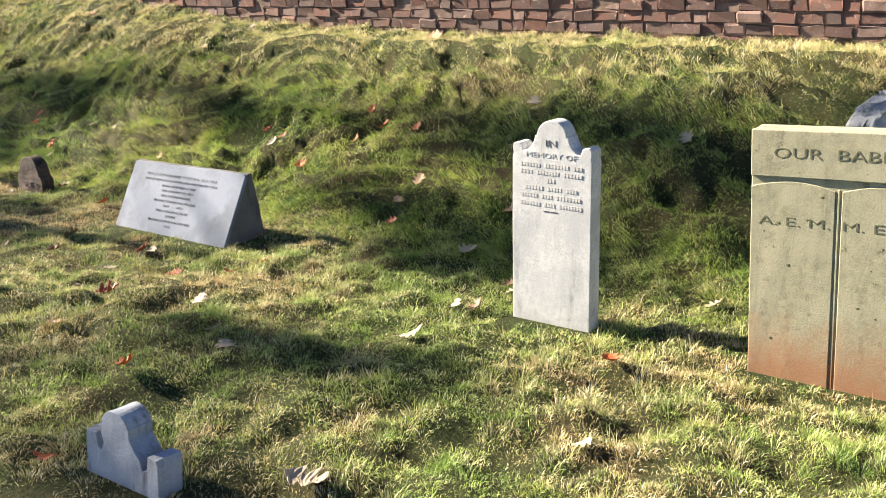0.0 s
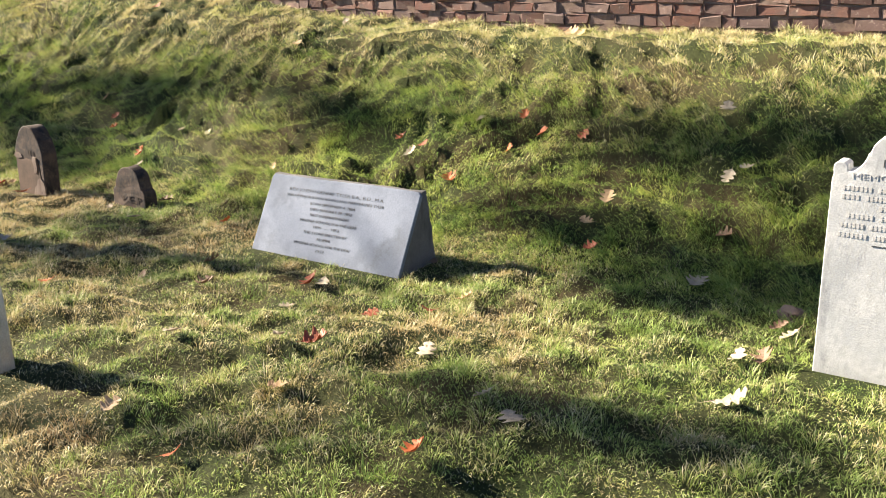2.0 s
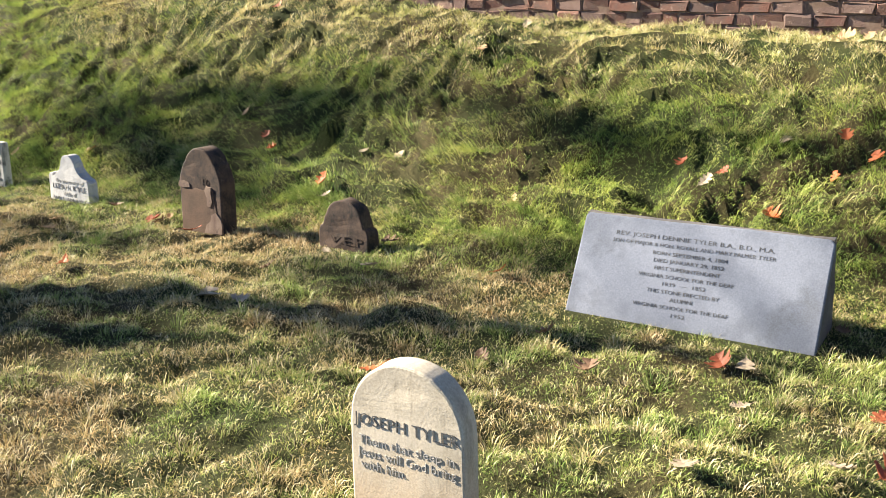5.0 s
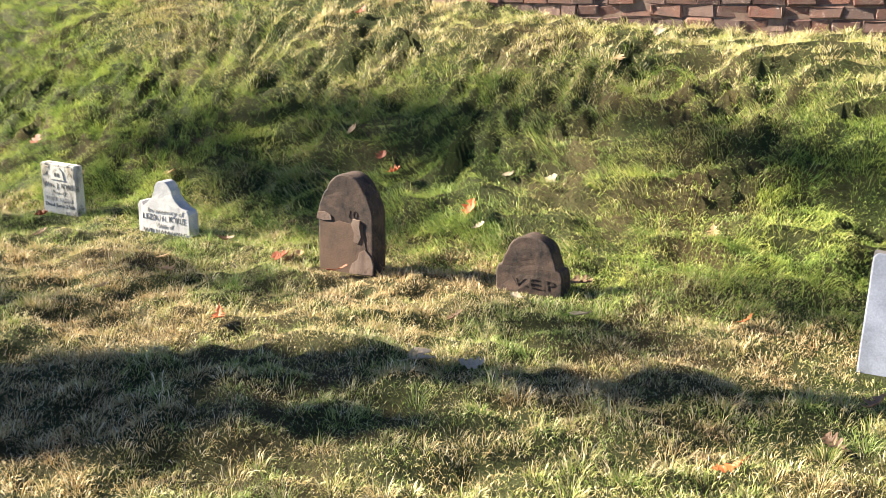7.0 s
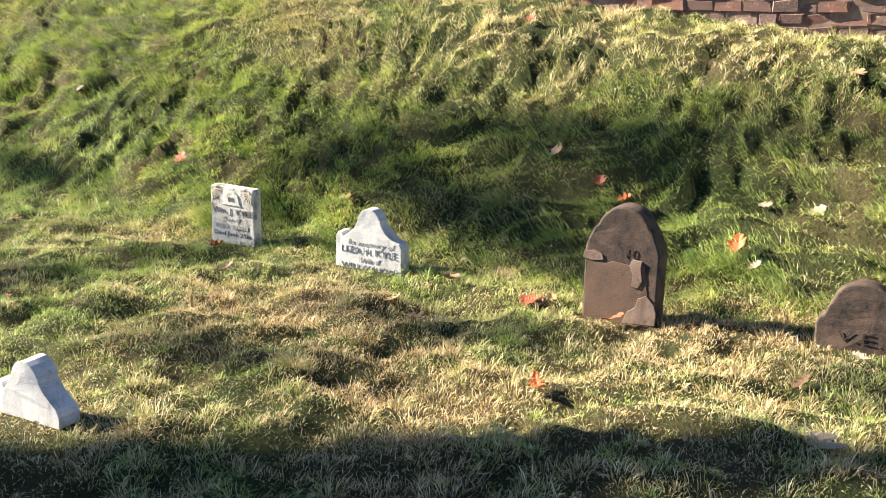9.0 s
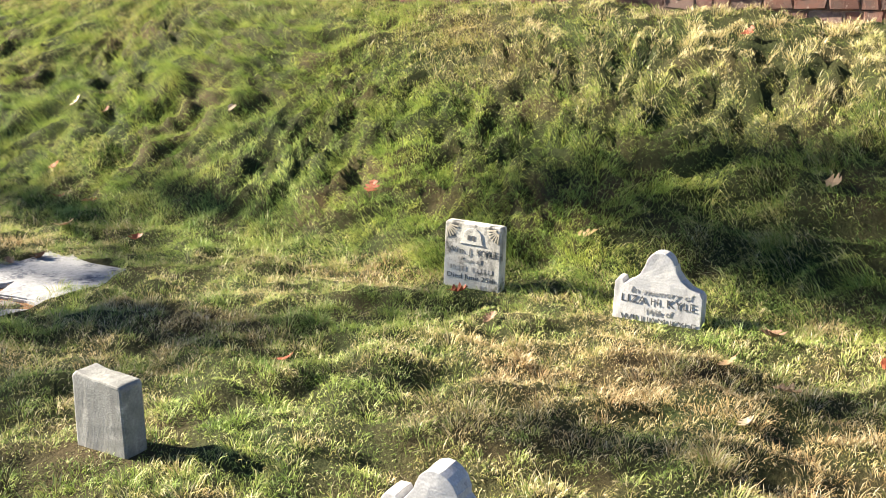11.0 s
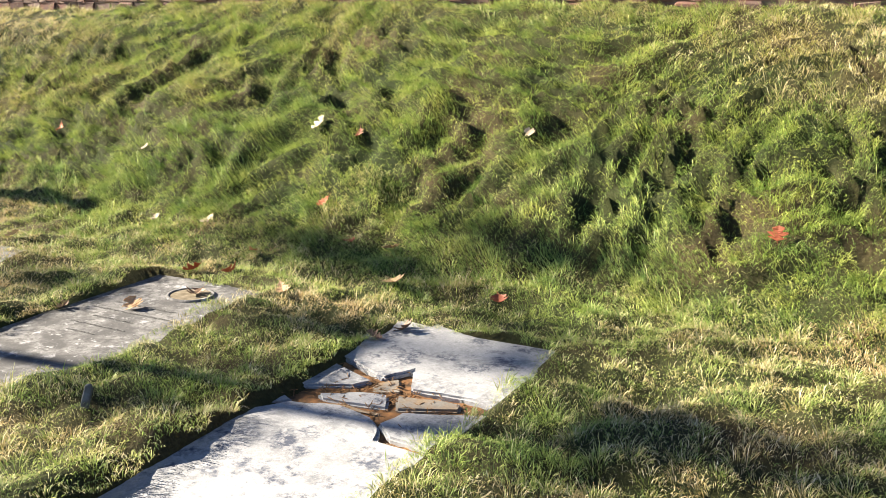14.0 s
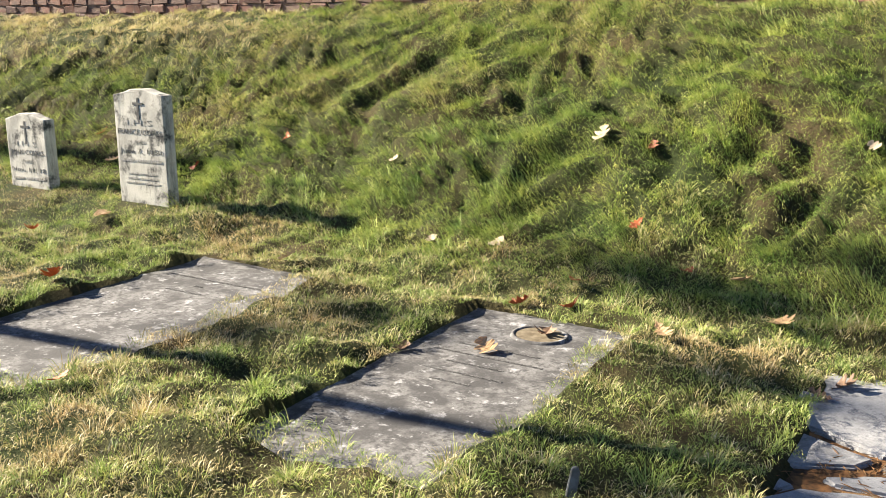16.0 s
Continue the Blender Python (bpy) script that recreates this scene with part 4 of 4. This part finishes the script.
FALLEN = {
    "orange": [(1.66, 3.19), (2.84, 1.39), (3.2, 1.99), (3.91, 1.63), (4.6, 5.41), (4.77, 5.49), (4.78, 5.28), (5.01, 4.91), (5.86, 2.51), (6.1, 3.95), (7.74, 4.65), (8.03, 2.88),
              (8.4, 4.93), (14.03, 4.64), (15.11, 1.93), (16.3, 2.8), (16.74, 5.07), (17.33, 3.44), (18.52, 4.96)],
    "russet": [(3.76, 4.41), (4.07, 3.32), (4.13, 2.58), (4.23, 3.06), (4.3, 5.42), (4.81, 3.31), (5.32, 5.07), (5.57, 5.16), (8.08, 3.82), (8.49, 3.9), (8.61, 5.12), (9.71, 6.62),
              (10.4, 3.95), (10.45, 2.69), (11.46, 4.82), (12.57, 3.99), (13.67, 4.36), (13.98, 3.72), (14.13, 4.09), (14.19, 5.29), (14.23, 3.72), (17.16, 4.6)],
    "tan": [(3.86, 4.84), (3.91, 4.68), (3.95, 2.17), (3.99, 3.5), (4.84, 6.47), (5, 6.63), (6.43, 4.75), (7.44, 6.2), (8.41, 3.95), (8.8, 3.37), (8.94, 5.29), (9.06, 3.63),
           (10.05, 4.73), (10.68, 4.53), (13.13, 3.95), (13.41, 4.39), (13.5, 3.54), (17.22, 3.85), (17.91, 4.54), (4.33, 1.72)],
    "pale": [(1.41, 2.46), (1.58, 4.18), (2.28, 5.5), (2.56, 3.91), (2.67, 3.52), (3.1, 2.42), (3.19, 5.25), (3.26, 5.14), (3.27, 2.51), (3.45, 5.64), (3.75, 2.83), (4.26, 2.5),
            (4.63, 2.26), (4.65, 2.96), (4.72, 3.3), (5.07, 5.4), (5.4, 5.02), (6.76, 3.76), (7.1, 3.84), (7.33, 6.75), (7.45, 5.1), (7.64, 4.54), (7.7, 5.05), (8.86, 3.01),
            (13.03, 5.41), (14.71, 4.38), (15.09, 4.33), (15.57, 3.67), (15.76, 4.95)],
    "large_pale": [(2, 1.75), (2.53, 2.99), (3.13, 4.32), (6.87, 2.92), (7.11, 2.94), (14.5, 5.28)],
    "brown": [(2.58, 3.58), (2.63, 3.98), (3.17, 4.85), (4.48, 3.96), (5.21, 2.97), (5.54, 3.31), (5.62, 2.91), (6.91, 4.17), (7.26, 3.54), (8.44, 3.9), (8.97, 4.01), (10.12, 3.71),
             (12.8, 3.5), (12.86, 3.35), (14.4, 3.01), (13.98, 3.47)]}
LOOKS = {"orange": ("orange", 0.09, "bright orange dry oak leaf lying in grass"), "pale": ("pale", 0.09, "bleached curled leaf lying in grass"),
         "large_pale": ("pale", 0.125, "large bleached lobed oak leaf lying on grass"), "tan": ("tan", 0.10, "tan curled oak leaf lying in grass"),
         "russet": ("red", 0.095, "russet dry leaf lying in grass"), "brown": ("brown", 0.10, "dark brown curled leaf lying in grass")}
rnd = random.Random(21)
for kind_, spots in FALLEN.items():
    colour, wide, look_ = LOOKS[kind_]
    kinds = [leaf_mesh(colour, 31 * k + len(kind_), k % 2 == 0) for k in range(5)]
    for k, (s, n) in enumerate(spots):
        ob = new("fallen_leaf", kinds[k % 5])
        on_slab = bool(inside_ledger(np.array([s]), np.array([n]))[0])
        z = LEDGER_Z + 0.012 if on_slab else ground_z(s, n) + (0.035 if n < 4.4 else 0.055)
        slope = 0 if n < 4.4 else 24
        ob.matrix_world = at(s, n, z, slope + rnd.uniform(-12, 22), rnd.uniform(-35, 8)) @ pose(0, 0, 0, 0, 0, rnd.uniform(0, 360)) @ Matrix.Diagonal((*[wide * rnd.uniform(0.8, 1.2)] * 3, 1))
        tagged(ob, look_, "leaf", "fallen leaves")
tagged(new("fallen_leaf", leaf_mesh("tan", 77, True)), "large tan curled leaf lying on the dark slab", "leaf", "fallen leaves").matrix_world = at(14.10, 3.17, LEDGER_Z + 0.02, 14, -16, 60) @ Matrix.Diagonal((0.10, 0.10, 0.10, 1))

# half-buried field stone
lump = thing("field_stone", at(2.63, 4.24, ground_z(2.63, 4.24)), "half-buried brown field stone at the foot of the bank", "stone")
bm = bmesh.new()
bmesh.ops.create_icosphere(bm, subdivisions=3, radius=0.07)
for v in bm.verts:
    k = v.co.normalized()
    v.co = Vector((v.co.x * 1.2, v.co.y * 0.8, v.co.z * 0.7)) + 0.03 * noise.noise_vector(k * 2.0) + 0.008 * noise.noise_vector(k * 7)
part("rock", bm, BROWN_SCAR, lump, smooth=True)


# ---- brick wall on top of the bank ----
WALL_N, COURSE = 7.10, 0.089


def brick_mesh(length, seed):
    rnd = random.Random(seed)
    bm = box(-length / 2, length / 2, -0.055, 0.055, -0.0405, 0.0405)
    bmesh.ops.bevel(bm, geom=list(bm.edges), offset=0.007, segments=1, affect="EDGES")
    for v in bm.verts:
        v.co += Vector([rnd.uniform(-0.010, 0.010) for _ in range(3)])
    me = bpy.data.meshes.new("brick")
    bmesh.ops.recalc_face_normals(bm, faces=bm.faces)
    bm.to_mesh(me)
    bm.free()
    return me


def brick_material():
    m, nt, b = material("old_brick", 0.9, 0.2)
    rnd = nt.nodes.new("ShaderNodeObjectInfo").outputs["Random"]
    isle = nt.nodes.new("ShaderNodeNewGeometry").outputs["Random Per Island"]
    pick = nt.nodes.new("ShaderNodeMath")
    pick.operation = "FRACT"
    add = nt.nodes.new("ShaderNodeMath")
    nt.links.new(rnd, add.inputs[0])
    nt.links.new(isle, add.inputs[1])
    nt.links.new(add.outputs[0], pick.inputs[0])
    col = ramp(nt, pick.outputs[0], [(0.0, (0.075, 0.045, 0.042)), (0.25, (0.14, 0.070, 0.055)), (0.55, (0.19, 0.098, 0.074)), (0.8, (0.10, 0.070, 0.064)), (1.0, (0.25, 0.165, 0.135))])
    grime = noise_node(nt, 9, 6, 0.7, nt.nodes.new("ShaderNodeNewGeometry").outputs["Position"])
    col = mix(nt, band(nt, grime, 0.45, 0.62), col, (0.12, 0.08, 0.068))
    col = mix(nt, band(nt, noise_node(nt, 22, 5, 0.7, nt.nodes.new("ShaderNodeNewGeometry").outputs["Position"]), 0.60, 0.75), col, (0.42, 0.33, 0.27))
    nt.links.new(col, b.inputs["Base Color"])
    bump(nt, b, noise_node(nt, 70, 4, 0.7), 0.8, 0.008)
    return m


BRICK = brick_material()
MORTAR = plain("crumbling_mortar", (0.22, 0.155, 0.122), (0.12, 0.08, 0.062), 14)
wall = mesh_object("wall_north", box(-26.0, 8.0, WALL_N + 0.010, WALL_N + 0.34, 0.3, 2.3), MORTAR)
wall.matrix_world = LOC
tagged(wall, "old weathered red brick wall with crumbling mortar above the bank", "wall", kind="structure")
coping = part("coping", box(-26.02, 8.02, WALL_N - 0.05, WALL_N + 0.40, 2.302, 2.37, 0.01), MORTAR, wall, "weathered stone coping")
SIZES = (0.225, 0.21, 0.16, 0.11, 0.19)
shapes = [brick_mesh(w, k) for k, w in enumerate(SIZES * 2)]
for me in shapes:
    me.materials.append(BRICK)
rest_v, rest_f = [], []
rnd = random.Random(5)
singles = 0
for row in range(22):
    z = 0.34 + COURSE * row
    s = -8.0 + rnd.uniform(0, 0.1)
    while s < 26.0:
        k = rnd.randrange(len(shapes))
        w = SIZES[k % len(SIZES)]
        mid, push = s + w / 2 + 0.006, rnd.uniform(-0.014, 0.010)
        tilt_ = rnd.uniform(-2.0, 2.0)
        if -0.9 < mid < 8.3 and 0.78 < z < 1.12 and singles < 300:
            ob = new("brick", shapes[k])
            ob.parent = wall
            ob.matrix_basis = pose(-mid, WALL_N + 0.055 + push, z, 0, tilt_, 0)
            singles += 1
        elif z > 0.7:
            base = len(rest_v)
            m = pose(-mid, WALL_N + 0.055 + push, z, 0, tilt_, 0)
            rest_v += [tuple(m @ v.co) for v in shapes[k].vertices]
            rest_f += [tuple(base + i for i in p.vertices) for p in shapes[k].polygons]
        s += w + 0.010
me = bpy.data.meshes.new("brickwork")
me.from_pydata(rest_v, [], rest_f)
me.materials.append(BRICK)
brickwork = new("brickwork", me)
brickwork.parent = wall
tagged(brickwork, kind="stuff")


# ---- grass ----
def spread(rng, count, s_lo, s_hi, n_lo, n_hi):
    s, n = rng.uniform(s_lo, s_hi, count), rng.uniform(n_lo, n_hi, count)
    return s, n, rng.uniform(0, 2 * math.pi, count), np.ones(count), np.ones(count)


def spread_tufts(rng, tufts_, each, s_lo, s_hi, n_lo, n_hi, r_lo, r_hi):
    """Roots gathered in tufts: places, the way out of the tuft, and the tuft's size."""
    cs, cn = rng.uniform(s_lo, s_hi, tufts_), rng.uniform(n_lo, n_hi, tufts_)
    r = r_lo + (r_hi - r_lo) * rng.rand(tufts_) ** 1.6
    k = rng.choice(tufts_, tufts_ * each, p=r ** 1.5 / (r ** 1.5).sum())
    a, d = rng.uniform(0, 2 * math.pi, len(k)), np.sqrt(rng.rand(len(k))) * r[k] * 0.75
    return cs[k] - d * np.cos(a), cn[k] + d * np.sin(a), a, 0.45 + 1.1 * (r[k] - r_lo) / (r_hi - r_lo), d / (0.75 * r[k])


def thin_out(rng, grown, chance):
    keep = rng.rand(len(grown[0])) < chance
    return [g[keep] for g in grown]


def blades(name, seed, grown, long_lo, long_hi, lean_lo, lean_hi, width, mat, label, comb, pull):
    """Bent blades rooted in the turf: each leans out of its tuft, drawn by pull towards the comb direction."""
    rng = np.random.RandomState(seed)
    s, n, out, size, rim = grown
    ragged = 0.012 + 0.10 * value_noise(s * 9, n * 9, 2) ** 2 + 0.05 * value_noise(s * 2.3, n * 2.3, 1)
    keep = np.ones(len(s), bool)
    for s0, s1, n0, n1 in LEDGERS.values():
        keep &= ~((s > s0 + ragged * 0.5) & (s < s1 - ragged * 0.9) & (n > n0 + ragged) & (n < n1 - ragged * 0.8))
    for ms, mn, h, d_ in STONES:
        keep &= ~((np.abs(s - ms) < h - 0.01) & (n > mn + 0.005) & (n < mn + d_))
    s, n, out, size, rim = s[keep], n[keep], out[keep], size[keep], rim[keep]
    c = len(s)
    k = settle(s, n)
    z = rise(s, n) + tufts(s, n) * k + lip(s, n) - 0.018 * (1 - k)
    clump = value_noise(s * 8 + 3, n * 8, 5)
    way = comb + 3.5 * (value_noise(s * 0.8 + 7, n * 0.8, 4) - 0.5)
    ox, oy = np.cos(out) + pull * np.cos(way), np.sin(out) + pull * np.sin(way)
    ang = np.arctan2(oy, ox) + rng.normal(0, 0.35, c)
    lean = np.radians(lean_lo + (lean_hi - lean_lo) * rng.rand(c) * (0.45 + 0.55 * rim))
    L = rng.uniform(long_lo, long_hi, c) * (0.5 + 0.9 * clump) * size * (1.15 - 0.35 * rim)
    for ms, mn, h, d_ in STONES:
        near = (np.abs(s - ms) < h + 0.04) & (n < mn + 0.01) & (n > mn - 0.22)
        L = np.where(near, L * (0.4 + 0.6 * np.clip((mn - n) / 0.22, 0, 1)), L)
    w = width * rng.uniform(0.6, 1.3, c)
    hx, hy = np.cos(ang), np.sin(ang)
    side = rng.uniform(0, math.pi, c)
    wx, wy = np.cos(side) * w / 2, np.sin(side) * w / 2
    root = np.stack([-s, n, z - 0.006], -1)
    k = 4
    base = k * np.arange(c)[:, None]
    V = np.empty((c, k, 3), np.float32)
    up1, out1 = L * 0.55 * np.cos(lean * 0.55), L * 0.55 * np.sin(lean * 0.55)
    up2, out2 = up1 + L * 0.45 * np.cos(lean * 1.3), out1 + L * 0.45 * np.sin(lean * 1.3)
    V[:, 0] = root
    V[:, 1] = root + np.stack([hx * out1 - wx, hy * out1 - wy, up1], -1)
    V[:, 2] = root + np.stack([hx * out1 + wx, hy * out1 + wy, up1], -1)
    V[:, 3] = root + np.stack([hx * out2, hy * out2, up2], -1)
    loops = np.concatenate([base + [0, 2, 1], base + [1, 2, 3]], 1)
    loops = loops.astype(np.int32).ravel()
    me = bpy.data.meshes.new(name)
    me.vertices.add(k * c)
    me.vertices.foreach_set("co", V.ravel())
    me.loops.add(len(loops))
    me.loops.foreach_set("vertex_index", loops)
    me.polygons.add(len(loops) // 3)
    me.polygons.foreach_set("loop_start", np.arange(0, len(loops), 3, dtype=np.int32))
    me.update(calc_edges=True)
    me.materials.append(mat)
    ob = new(name, me)
    ob.matrix_world = LOC
    tagged(ob, label, "grass", kind="stuff")


rng = np.random.RandomState(11)


def lawn_share(g):
    return np.where(g[0] > 17.5, 0.5, 1.0) * (1 - 0.9 * step(g[1], 4.1, 4.6)) * (0.55 + 0.45 * step(g[1], 1.2, 1.45))


def bank_share(g):
    return np.where(g[0] > 18, 0.6, 1.0) * step(g[1], 3.9, 4.5) * (1 - 0.85 * step(g[1], 5.7, 6.4) * (1 - step(g[0], 10, 13) + step(g[0], 17.5, 19)))


g = spread_tufts(rng, 19000, 27, -0.8, 19.0, 1.2, 4.6, 0.02, 0.065)
blades("lawn_grass", 1, thin_out(rng, g, lawn_share(g)), 0.024, 0.058, 22, 105, 0.0027, LAWN, "short tufted autumn lawn, green mixed with straw", 0.4, 0.3)
g = spread(rng, 560000, -0.8, 19.0, 1.2, 4.6)
blades("lawn_thatch", 4, thin_out(rng, g, lawn_share(g)), 0.022, 0.050, 35, 110, 0.0027, LAWN, "low flattened grass and straw between the tufts", 0.4, 0.3)
g = spread_tufts(rng, 6200, 70, -0.8, 23.0, 4.0, 7.1, 0.05, 0.15)
blades("bank_grass", 2, thin_out(rng, g, bank_share(g)), 0.05, 0.105, 38, 116, 0.0031, BANK, "long shaggy grass lying in tufts over the bank", -2.3, 1.3)
g = spread(rng, 360000, -0.8, 23.0, 4.0, 7.1)
blades("bank_thatch", 5, thin_out(rng, g, bank_share(g)), 0.04, 0.09, 50, 112, 0.0032, BANK, "low matted grass between the tufts of the bank", -2.1, 0.8)
g = spread_tufts(rng, 5000, 50, -0.8, 23.0, 5.6, 7.12, 0.03, 0.10)
blades("crest_grass", 3, thin_out(rng, g, step(g[1], 5.6, 6.3) * (1 - step(g[0], 10, 13) + step(g[0], 17.5, 19))), 0.03, 0.065, 25, 100, 0.0032, CREST, "short straw-coloured grass along the foot of the wall", 0.4, 0.3)
